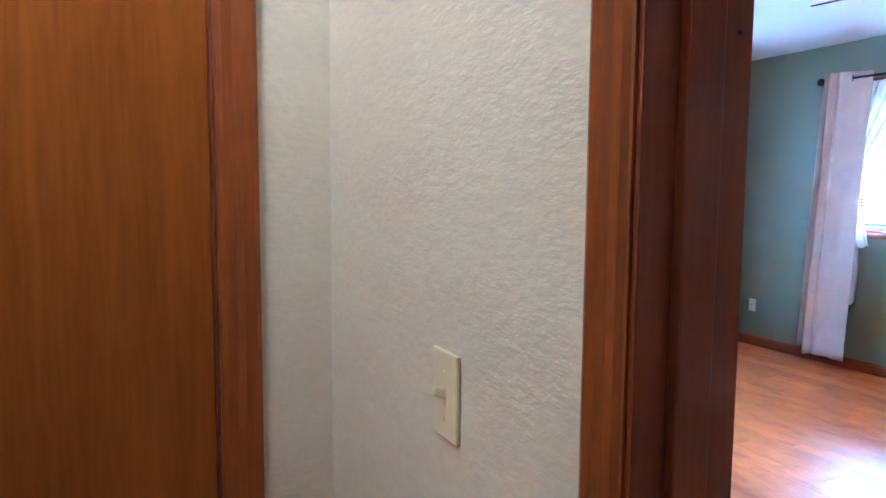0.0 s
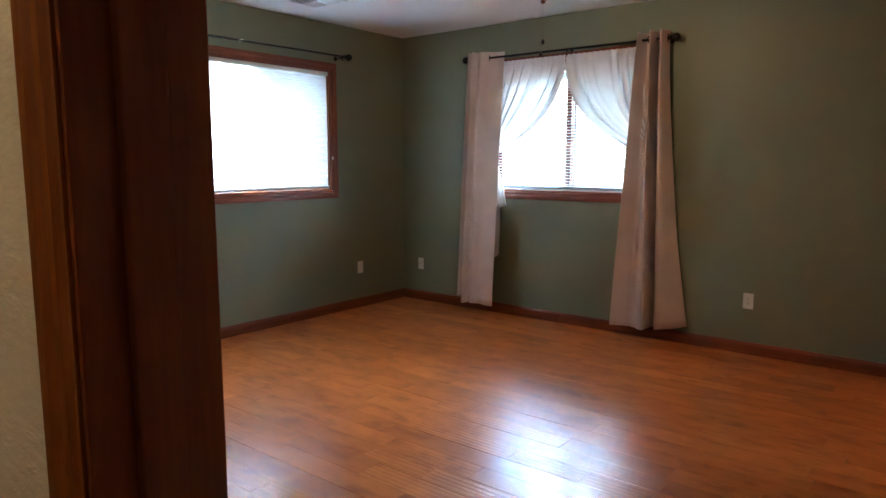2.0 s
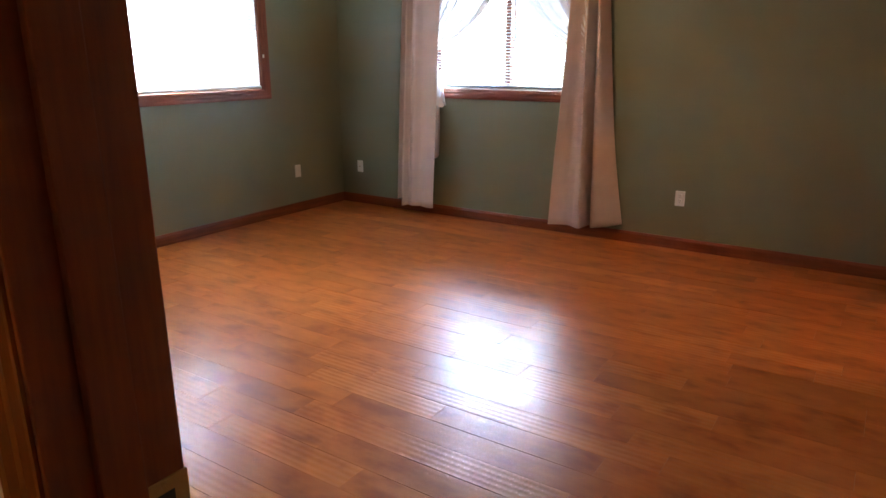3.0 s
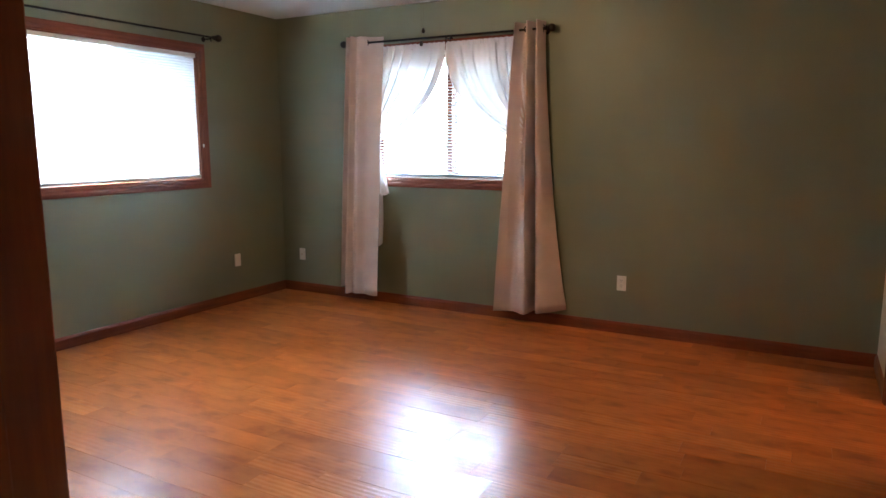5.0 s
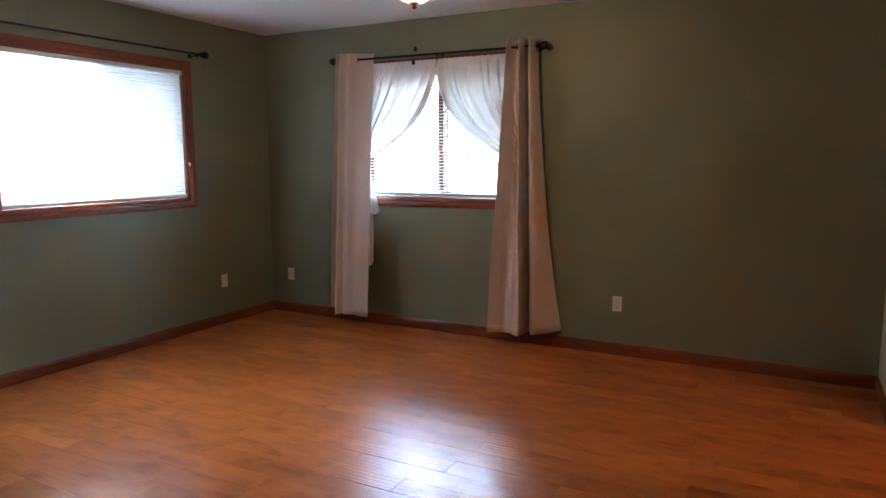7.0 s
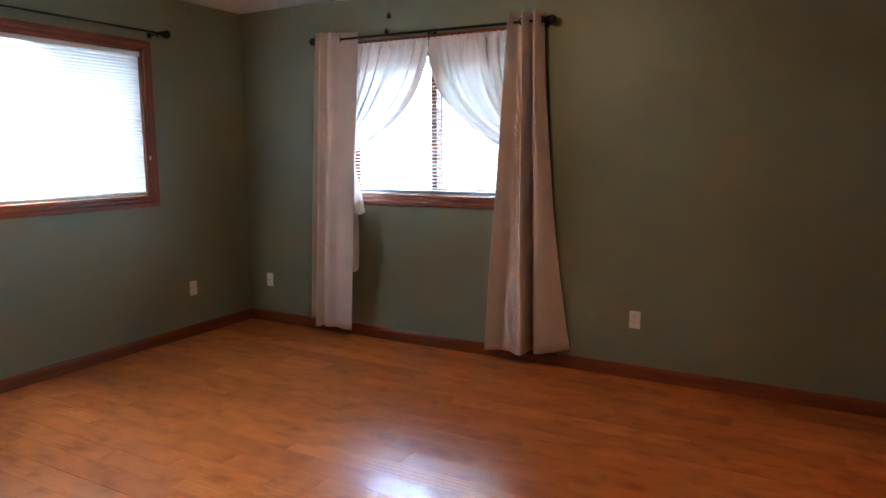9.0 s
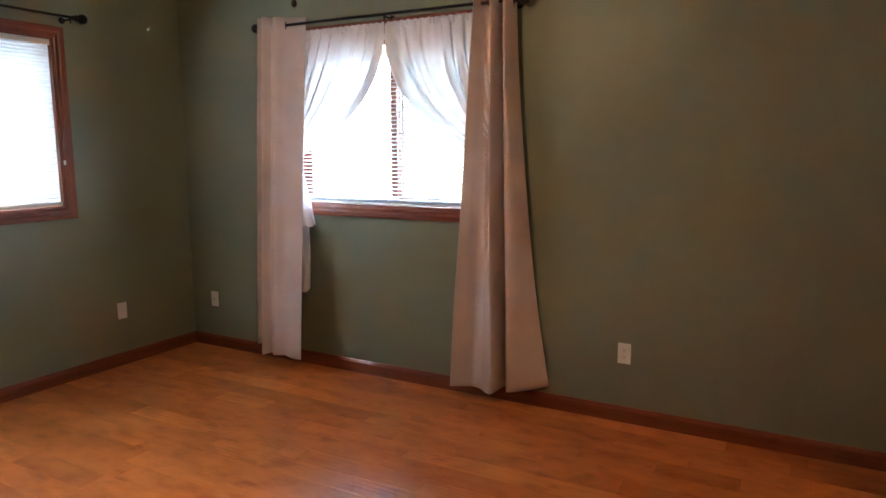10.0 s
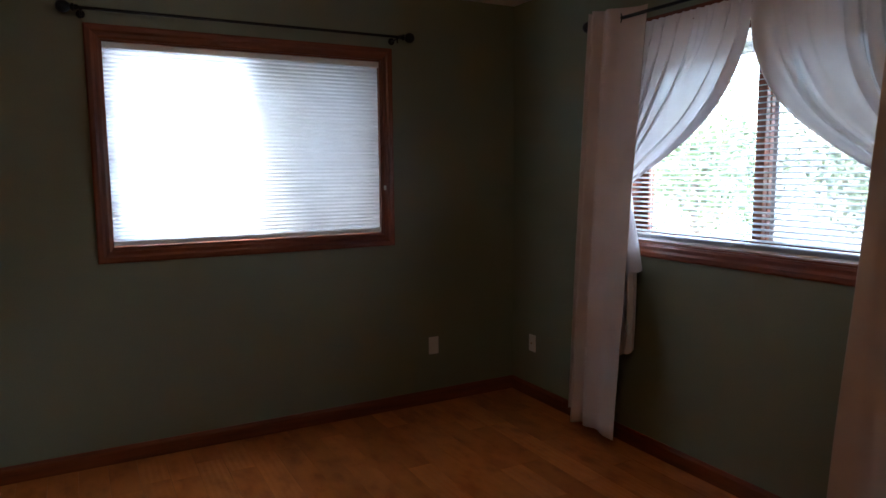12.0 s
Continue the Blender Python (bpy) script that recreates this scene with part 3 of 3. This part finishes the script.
# ---- sheers: tied back to both sides under the rod ----
def sheer(xo, xc, label, tail):
    """xo: the outer side where it is tied, xc: the middle of the window."""
    zt, zk = 2.118, 1.40
    root = thing("sheer_curtain", ((xo + xc) / 2, -0.04, zt), label, "sheer curtain", "sheers at the window")
    o = Vector(root.location)
    grid = []
    nu, nv = 120, 40
    for j in range(nv + 1):
        v = j / nv
        row = []
        for i in range(nu + 1):
            u = i / nu
            xs = xo + (xc - xo) * u
            fall = zt - zk - 0.10 * (1 - u) + 0.06 * u
            gather = v ** ((1.62 if tail else 1.9) + 0.4 * u)
            x = xs + (xo + (xc - xo) * 0.045 * u - xs) * gather
            z = zt - fall * v - 0.07 * math.sin(math.pi * v) * u * (1 - u) - 0.035 * u * math.sin(math.pi * min(1, v * 1.0)) ** 2
            ph = 15 * u + 1.6 * math.sin(5 * u) + 0.8 * v + 1.3 * noise.noise(Vector((u * 3.5, 0.6 * v, xo * 2)))
            amp = 0.004 + 0.022 * math.sin(math.pi * min(1.0, v * 1.05)) ** 0.7
            th = 2 * math.pi * ph * 0.58
            deep = 0.75 + 0.5 * noise.noise(Vector((u * 6, 1.7, xo)))
            y = -0.024 + 1.5 * deep * amp * math.sin(th) - 0.030 * v - 0.02 * v * u
            x += 0.8 * deep * amp * math.sin(2 * th) * min(1, 4 * u * (1 - u))
            y += 0.004 * noise.noise(Vector((xs * 9, v * 4, 3))) + 0.004 * math.sin(72 * u + 5 * math.sin(9 * u)) * (1 - v) ** 3
            row.append(Vector((x, y, z)) - o)
        grid.append(row)
    part("swag", sheet(grid), SHEER, root, smooth=True)
    part("hem", sheet([[p + Vector((0, -0.0025, 0)) for p in row[-7:]] for row in grid]), SHEER, root, smooth=True)
    # ruffled heading on a thin rod
    grid = []
    for j in range(4):
        row = []
        for i in range(nu * 2 + 1):
            u = i / (nu * 2)
            x = xo + (xc - xo) * u
            row.append(Vector((x, -0.024 + 0.003 * math.sin(u * 210) + 0.002 * math.sin(u * 61), zt - 0.028 + 0.012 * j + 0.002 * math.sin(u * 97))) - o)
        grid.append(row)
    part("heading", sheet(grid), SHEER, root, smooth=True)
    if tail:
        for name, levels in (("tail", [(1.43, 1.07, 1.118), (1.30, 1.03, 1.155), (1.12, 1.02, 1.212), (0.945, 1.02, 1.255)]), ("under_tail", [(1.40, 1.07, 1.10), (1.1, 1.03, 1.15), (0.80, 1.02, 1.165), (0.52, 1.01, 1.15)])):
            grid = []
            for lv in spline(levels, 20):
                row = []
                for i in range(31):
                    u = i / 30
                    spread = (lv[2] - lv[1])
                    back = -0.10 if name == "tail" else -0.06
                    row.append(Vector((lv[1] + spread * u, back - 0.02 * math.sin(u * 19 + lv[0] * 2) * min(1, spread * 9), lv[0] - 0.05 * (1 - u) * (1.43 - lv[0]) - 0.012 * math.sin(u * 19))) - o)
                grid.append(row)
            part(name, sheet(grid), SHEER, root, smooth=True)
    return root


sheer(1.055, 1.722, "white sheer voile tied back beside the drape", True)
sheer(2.43, 1.738, "white sheer voile tied back beside the drape", False)
bm = bmesh.new()
rod(bm, (0.99, -0.014, 2.105), (2.45, -0.014, 2.105), 0.003, 10)
tagged(part("sheer_rod", bm, VINYL), "thin white rod carrying the sheer curtains", "curtain rod")
bm = bmesh.new()
rod(bm, (1.737, -0.024, 2.09), (1.737, -0.024, 2.128), 0.003, 8)
rod(bm, (1.737, -0.024, 2.105), (1.737, -0.013, 2.105), 0.003, 8)
tagged(part("rod_hook", bm, BLACK_IRON), "small dark hook holding the sheer rod", "hook")


# ---- drapes ----
def drape(label, top, low, z_top, hem, grommets, flare):
    """top and low: plan of the folds at the heading and at the hem; hem: its height along the cloth; flare: how late its far edge spreads."""
    nu, nv = 150, 36
    tops, lows = spline([(*p, 0) for p in top], nu), spline([(*p, h) for p, h in zip(low, hem)], nu)
    o = Vector((sum(p[0] for p in top) / len(top), -0.09, z_top))
    root = thing("drape", o, label, "curtain", "drapes at the window")
    grid = []
    for j in range(nv + 1):
        v = j / nv
        row = []
        for i in range(nu):
            s = v ** (0.9 + flare * i / nu)
            p = tops[i].lerp(lows[i], s)
            z = z_top + (lows[i].z - z_top) * v
            wob = 0.006 * math.sin(math.pi * v) * noise.noise(Vector((i * 0.054, v * 2.5, o.x)))
            row.append(Vector((p.x + wob, p.y + 1.4 * wob, z)) - o)
        grid.append(row)
    panel = part("panel", sheet(grid), DRAPE, root, smooth=True)
    thicken(panel, 0.003)
    for x, y, turn in grommets:
        bm = bmesh.new()
        ring = [(0.0215 + 0.0045 * math.cos(a), 0.003 * math.sin(a)) for a in [2 * math.pi * k / 8 for k in range(9)]]
        lathe(bm, ring, 24, Matrix.Translation(Vector((x, y, 2.155)) - o) @ pose(0, 0, 0, 0, 90, turn))
        part("grommet", bm, DARK_BRONZE, root, "dark metal grommet", True)
    return root


drape("tan grommet drape hanging beside the window, half open",
      [(0.878, -0.150), (0.888, -0.110), (0.902, -0.055), (0.914, -0.12), (0.934, -0.172), (0.962, -0.118), (1.000, -0.135), (1.05, -0.09), (1.11, -0.045), (1.168, -0.04)],
      [(0.775, -0.165), (0.790, -0.115), (0.812, -0.060), (0.828, -0.13), (0.862, -0.220), (0.900, -0.170), (0.955, -0.208), (1.03, -0.190), (1.11, -0.218), (1.188, -0.222)],
      2.203, [0.13, 0.13, 0.125, 0.115, 0.088, 0.092, 0.095, 0.098, 0.098, 0.100], [(1.04, -0.09, 62), (0.890, -0.09, -50)], 0.0)
drape("tan grommet drape flared out at the hem beside the window",
      [(2.348, -0.135), (2.362, -0.095), (2.385, -0.045), (2.410, -0.050), (2.430, -0.110), (2.445, -0.155), (2.462, -0.100), (2.474, -0.030), (2.496, -0.035), (2.510, -0.130), (2.526, -0.155), (2.552, -0.060)],
      [(2.232, -0.195), (2.290, -0.165), (2.345, -0.135), (2.400, -0.150), (2.455, -0.200), (2.492, -0.208), (2.500, -0.090), (2.512, -0.012), (2.545, -0.045), (2.556, -0.150), (2.640, -0.105), (2.748, -0.015)],
      2.205, [0.098, 0.098, 0.096, 0.097, 0.100, 0.103, 0.100, 0.100, 0.100, 0.105, 0.112, 0.128],
      [(2.424, -0.088, -60), (2.543, -0.088, 50)], 0.8)


# ---- outlets, switch ----
def plate(name, m, mat, label, category, kind_):
    """A wall plate; its local +y looks into the room."""
    root = thing(name, m.translation, label, category)
    root.matrix_world = m @ Matrix.Diagonal((0.94, 1, 0.94, 1))
    part("cover", slab(-0.035, 0.035, 0.0, 0.006, -0.057, 0.057, 0.0025), mat, root)
    if kind_ == "duplex":
        for z in (-0.0195, 0.0195):
            bm = bmesh.new()
            lathe(bm, [(0, 0), (0.0165, 0), (0.0165, 0.0025), (0.0155, 0.003), (0, 0.003)], 24, Matrix.Translation((0, 0.0055, z)) @ pose(0, 0, 0, -90, 0, 0))
            face = part("receptacle", bm, mat, root)
            for x in (-0.0062, 0.0062):
                part("slot", slab(x - 0.0012, x + 0.0012, 0.0080, 0.0092, z + 0.0005, z + 0.009, 0), SLOT, face)
            bm = bmesh.new()
            rod(bm, (0, 0.0080, z - 0.0075), (0, 0.0092, z - 0.0075), 0.0026, 10)
            part("slot", bm, SLOT, face)
        spots = [0.0]
    elif kind_ == "jack":
        bm = bmesh.new()
        rod(bm, (0, 0.005, 0), (0, 0.016, 0), 0.0048, 12)
        part("jack", bm, BRASS, root, "small metal cable jack")
        spots = [-0.042, 0.042]
    elif kind_ == "toggle":
        part("slot", slab(-0.0052, 0.0052, 0.0056, 0.0066, -0.012, 0.012, 0), mat, root)
        part("toggle", slab(-0.0045, 0.0045, -0.001, 0.016, -0.0055, 0.0055, 0.0015, Matrix.Translation((0, 0.006, 0.002)) @ pose(0, 0, 0, 24, 0, 0)), mat, root)
        spots = [-0.030, 0.030]
    else:
        spots = [-0.042, 0.042]
    for z in spots:
        bm = bmesh.new()
        rod(bm, (0, 0.0055, z), (0, 0.0085 if kind_ == "duplex" else 0.0068, z), 0.003, 10)
        part("screw", bm, mat, root)
    return root


plate("wall_plate", pose(0.0, -0.591, 0.362, 0, 0, -90), ALMOND, "blank pale plastic wall plate above the baseboard", "wall plate", "blank")
plate("cable_outlet", pose(0.219, 0.0, 0.347, 0, 0, 180), ALMOND, "pale plastic cable jack plate near the corner", "outlet", "jack")
plate("power_outlet", pose(3.145, 0.0, 0.366, 0, 0, 180), ALMOND, "pale plastic duplex power outlet on the green wall", "outlet", "duplex")
plate("light_switch", pose(3.533, D - 0.106, 1.10, 0, 0, 180), IVORY, "ivory toggle light switch on the cream hall wall", "light switch", "toggle")


# ---- ceiling register ----
def register():
    x0, x1, y0, y1 = 0.365, 0.705, -1.66, -1.35
    cx, cy = (x0 + x1) / 2, (y0 + y1) / 2
    root = thing("ceiling_vent", (cx, cy, H), "white steel ceiling air register with angled blades", "vent")
    hx, hy, w = (x1 - x0) / 2, (y1 - y0) / 2, 0.032
    # near-black sheet stands in for the shade of the duct between the blades
    part("duct_shade", slab(-hx + w, hx - w, -hy + w, hy - w, -0.003, -0.0005, 0), SLOT, root)
    for a, b, c, d in ((-hx, hx, -hy, -hy + w), (-hx, hx, hy - w, hy), (-hx, -hx + w, -hy + w, hy - w), (hx - w, hx, -hy + w, hy - w)):
        part("frame", slab(a, b, c, d, -0.012, 0.0, 0.003), VENT, root)
    ix, iy = hx - w, hy - w
    part("divider", slab(-0.005, 0.005, -iy, iy, -0.013, -0.003, 0.001), VENT, root)
    part("divider", slab(-ix, -0.005, -0.005, 0.005, -0.013, -0.003, 0.001), VENT, root)
    part("divider", slab(0.005, ix, -0.005, 0.005, -0.013, -0.003, 0.001), VENT, root)
    for sx in (-1, 1):
        for sy in (-1, 1):
            for k in range(4):
                if sx * sy > 0:
                    y = sy * (0.012 + (iy - 0.016) * (k + 0.5) / 4)
                    bm = slab(-ix / 2 + 0.004, ix / 2 - 0.004, -0.005, 0.005, -0.0006, 0.0006, 0, Matrix.Translation((sx * ix / 2, y, -0.010)) @ pose(0, 0, 0, sy * -40, 0, 0))
                else:
                    x = sx * (0.012 + (ix - 0.016) * (k + 0.5) / 4)
                    bm = slab(-0.005, 0.005, -iy / 2 + 0.004, iy / 2 - 0.004, -0.0006, 0.0006, 0, Matrix.Translation((x, sy * iy / 2, -0.010)) @ pose(0, 0, 0, 0, sx * 40, 0))
                part("blade", bm, VENT, root)
    part("lever", slab(-0.004, 0.004, -hy + 0.008, -hy + 0.024, -0.030, -0.011, 0.002), VENT, root)


register()


# ---- ceiling fan with its light ----
def ceiling_fan():
    root = thing("ceiling_fan", FAN, "bronze hugger ceiling fan with walnut blades and lit bowl", "ceiling fan")
    bm = bmesh.new()
    lathe(bm, [(0, 0), (0.118, 0), (0.122, -0.004), (0.122, -0.014), (0.108, -0.022), (0.104, -0.030), (0, -0.030)], 48)
    part("canopy", bm, BRONZE, root, smooth=True)
    bm = bmesh.new()
    lathe(bm, [(0.0, -0.030), (0.112, -0.030), (0.118, -0.036), (0.118, -0.070), (0.112, -0.076), (0, -0.076)], 48)
    part("motor_band", bm, DARK_BRONZE, root, "dark bronze motor band", True)
    bm = bmesh.new()
    lathe(bm, [(0, -0.076), (0.108, -0.076), (0.108, -0.090), (0.098, -0.104), (0.078, -0.120), (0.074, -0.132), (0.082, -0.136), (0.082, -0.150), (0.04, -0.156), (0, -0.156)], 48)
    part("motor_housing", bm, BRONZE, root, smooth=True)
    bm = bmesh.new()
    lathe(bm, [(0, -0.156), (0.046, -0.156), (0.050, -0.165), (0.050, -0.190), (0.062, -0.197), (0.062, -0.202), (0, -0.202)], 36)
    part("light_fitter", bm, BRONZE, root, smooth=True)
    bm = bmesh.new()
    outer = [(0.130, -0.195), (0.135, -0.199), (0.131, -0.206), (0.112, -0.218), (0.097, -0.234), (0.086, -0.256), (0.069, -0.278), (0.046, -0.292), (0.014, -0.298)]
    lathe(bm, outer + [(r - 0.005, z + 0.004) for r, z in outer[::-1] if r > 0.02], 48)
    bowl = part("glass_bowl", bm, BOWL, root, "frosted alabaster glass bowl, lit", True)
    bowl.visible_shadow = False
    bm = bmesh.new()
    lathe(bm, [(0, -0.290), (0.026, -0.292), (0.026, -0.298), (0.012, -0.303), (0.010, -0.310), (0.014, -0.316), (0.009, -0.324), (0, -0.328)], 24)
    part("finial", bm, BRONZE, bowl, "small bronze finial", True)
    for k in range(5):
        ang = 43 + 72 * k
        m = pose(0, 0, -0.168, 0, 0, ang) @ pose(0, 0, 0, -13, 0, 0)
        bm = bmesh.new()
        outline = [(0.150, -0.042), (0.165, -0.050), (0.36, -0.060), (0.54, -0.064), (0.568, -0.058), (0.580, -0.042), (0.580, 0.042), (0.568, 0.058), (0.54, 0.064), (0.36, 0.060), (0.165, 0.050), (0.150, 0.042)]
        low = [bm.verts.new((x, y, -0.003)) for x, y in outline]
        high = [bm.verts.new((x, y, 0.003)) for x, y in outline]
        bm.faces.new(low[::-1])
        bm.faces.new(high)
        for a in range(len(outline)):
            b = (a + 1) % len(outline)
            bm.faces.new((low[a], low[b], high[b], high[a]))
        blade = part("blade", bm, BLADE, root, "dark walnut fan blade")
        blade.matrix_local = m
        bm = bmesh.new()
        box(bm, 0.044, 0.155, -0.014, 0.014, -0.010, -0.003, 0.003)
        box(bm, 0.150, 0.215, -0.030, 0.030, -0.0085, -0.0035, 0.002)
        lathe(bm, [(0, -0.0090), (0.030, -0.0085), (0.030, -0.0035), (0, -0.0035)], 20, Matrix.Translation((0.215, 0, 0)))
        part("blade_iron", bm, DARK_BRONZE, blade, "dark bronze blade bracket")
    for x, y, z in ((0.030, -0.045, -0.515), (0.022, -0.052, -0.578)):
        bm = bmesh.new()
        rod(bm, (x, y, -0.19), (x, y, z), 0.0003, 6)
        chain = part("pull_chain", bm, DARK_BRONZE, root, "thin metal pull chain")
        bm = bmesh.new()
        lathe(bm, [(0, z + 0.004), (0.005, z), (0.009, z - 0.010), (0.009, z - 0.018), (0.005, z - 0.024), (0, z - 0.025)], 14, Matrix.Translation((x, y, 0)))
        part("pull_knob", bm, DARK_BRONZE, chain, "dark pull knob", True)


ceiling_fan()


def dome_light(name, x, y, label):
    root = thing(name, (x, y, H), label, "ceiling light")
    bm = bmesh.new()
    lathe(bm, [(0, 0), (0.13, 0), (0.135, -0.006), (0.135, -0.022), (0.125, -0.026), (0.1, -0.026), (0.1, -0.005), (0, -0.005)], 36)
    part("rim", bm, BRONZE, root, smooth=True)
    bm = bmesh.new()
    outer = [(0.124, -0.020), (0.120, -0.045), (0.095, -0.075), (0.05, -0.095), (0, -0.102)]
    lathe(bm, outer, 36)
    part("glass_dome", bm, DOME, root, "frosted lit glass dome", True).visible_shadow = False


dome_light("ceiling_light", 3.5, -5.2, "frosted glass dome ceiling light in the hall")
dome_light("ceiling_light", 5.45, -1.25, "frosted glass dome ceiling light in the side room")


# ---- outdoors ----
def outdoors():
    bm = bmesh.new()
    bmesh.ops.create_grid(bm, x_segments=2, y_segments=2, size=400, matrix=Matrix.Translation((0, 0, -0.35)))
    tagged(part("ground", bm, GRASS), "pale gravel yard around the house", "ground", kind="structure")
    # roof overhang above the north window: boarded soffit behind a fascia
    eave = thing("roof_eave", (1.7, 0.2, 2.10), "pale painted roof overhang with a fascia board", "eave", kind="structure")
    for k in range(5):
        part("soffit_board", slab(-3.0, 3.0, 0.11 * k, 0.11 * k + 0.106, 0.0, 0.02, 0.002), STUCCO, eave)
    part("fascia", slab(-3.0, 3.0, 0.552, 0.59, -0.06, 0.16, 0.003), ALU, eave, "grey fascia board")
    part("roof_deck", slab(-3.0, 3.0, 0.0, 0.552, 0.022, 0.16, 0.002), STUCCO, eave)
    rng = random.Random(4)

    def tree(x, y, height, spread, leaves, label):
        root = thing("tree", (x, y, -0.35), label, "tree")
        bm = bmesh.new()
        rod(bm, (0, 0, 0), (0.05, 0.02, height * 0.5), 0.11, 10, 0.07)
        tips = []
        for k in range(9):
            a, h = k * 2.4, height * (0.12 + 0.06 * k)
            p = Vector((0.05, 0.02, h))
            q = p + Vector((math.cos(a), math.sin(a), 0.7)) * spread * (0.75 - 0.03 * k)
            rod(bm, p, q, 0.045, 7, 0.014)
            tips += [p.lerp(q, 0.55), q]
        part("trunk", bm, BARK, root)
        tips.append(Vector((0, 0, height * 0.75)))
        verts, faces = [], []
        for _ in range(leaves):
            c = rng.choice(tips) + Vector((rng.gauss(0, 1), rng.gauss(0, 1), rng.gauss(0, 0.8))) * spread * 0.26
            if c.z < 0.15:
                continue
            e = Euler((rng.uniform(-1.2, 1.2), rng.uniform(-1.2, 1.2), rng.uniform(0, 6.3))).to_matrix()
            s = rng.uniform(0.05, 0.10)
            n0 = len(verts)
            for p in ((-0.9, 0, 0), (0, -0.45, 0.12), (1.0, 0, 0), (0, 0.45, 0.12)):
                verts.append(c + e @ (Vector(p) * s))
            faces += [(n0, n0 + 1, n0 + 2), (n0, n0 + 2, n0 + 3)]
        me = bpy.data.meshes.new("crown")
        me.from_pydata(verts, [], faces)
        me.materials.append(LEAF)
        new("crown", me).parent = root

    tree(-3.4, 10.5, 2.8, 1.5, 3600, "leafy green garden tree outside the window")
    tree(-6.6, 9.2, 3.2, 1.7, 4200, "leafy green garden tree further off in the yard")
    tree(-9.0, 12.0, 3.4, 1.8, 4200, "leafy green garden tree further off in the yard")


outdoors()

# ---- floor: planks ----
floor = tagged(part("floor", slab(-0.1, W + 1.8, HY - 0.1, 0.1, -0.06, -0.013, 0), SUBFLOOR), "glossy hand-scraped maple plank floor, honey brown", "floor", kind="structure")
PW = 0.127
plank_meshes = {}


def plank_mesh(length):
    key = round(length, 3)
    if key not in plank_meshes:
        bm = slab(-length / 2 + 0.0003, length / 2 - 0.0003, -PW / 2 + 0.0003, PW / 2 - 0.0003, -0.0125, 0.0, 0)
        top = [e for e in bm.edges if all(v.co.z > -0.001 for v in e.verts)]
        bmesh.ops.bevel(bm, geom=top, offset=0.0004, segments=1, affect="EDGES")
        bmesh.ops.recalc_face_normals(bm, faces=bm.faces)
        me = bpy.data.meshes.new("plank")
        bm.to_mesh(me)
        bm.free()
        me.materials.append(PLANK)
        plank_meshes[key] = me
    return plank_meshes[key]


rng = random.Random(11)


def plank_row(y, x0, x1):
    x = x0
    first = True
    while x < x1 - 0.01:
        length = rng.choice((0.35, 0.50, 0.65, 0.80, 0.95, 1.10, 1.25))
        if first:
            length *= rng.choice((0.4, 0.7, 1.0))
            first = False
        length = min(length, x1 - x)
        if x1 - x - length < 0.18:
            length = x1 - x
        ob = new("plank", plank_mesh(length))
        ob.location = (x + length / 2, y, rng.uniform(-0.0004, 0.0004))
        ob.rotation_euler = (radians(rng.uniform(-0.12, 0.12)), radians(rng.uniform(-0.02, 0.02)), 0)
        ob.parent = floor
        x += length


rows = int(-D / PW) + 1
for r in range(rows):
    plank_row(-PW * (r + 0.5), 0.004, W - 0.004)


def plank_field(x0, x1, y0, y1):
    """Planks out of sight of the walk, joined into one mesh."""
    bm = bmesh.new()
    y = y1
    while y - PW > y0:
        x = x0
        while x < x1 - 0.05:
            length = min(rng.choice((0.5, 0.8, 1.1)), x1 - x)
            box(bm, x + 0.0005, x + length - 0.0005, y - PW + 0.0005, y - 0.0005, -0.0125, 0.0)
            x += length
        y -= PW
    tagged(part("planks", bm, PLANK, floor), kind="stuff")


plank_field(W + 0.005, W + 1.69, -3.19, -0.005)
plank_field(HX + 0.005, W + 1.69, HY + 0.005, -PW * rows)
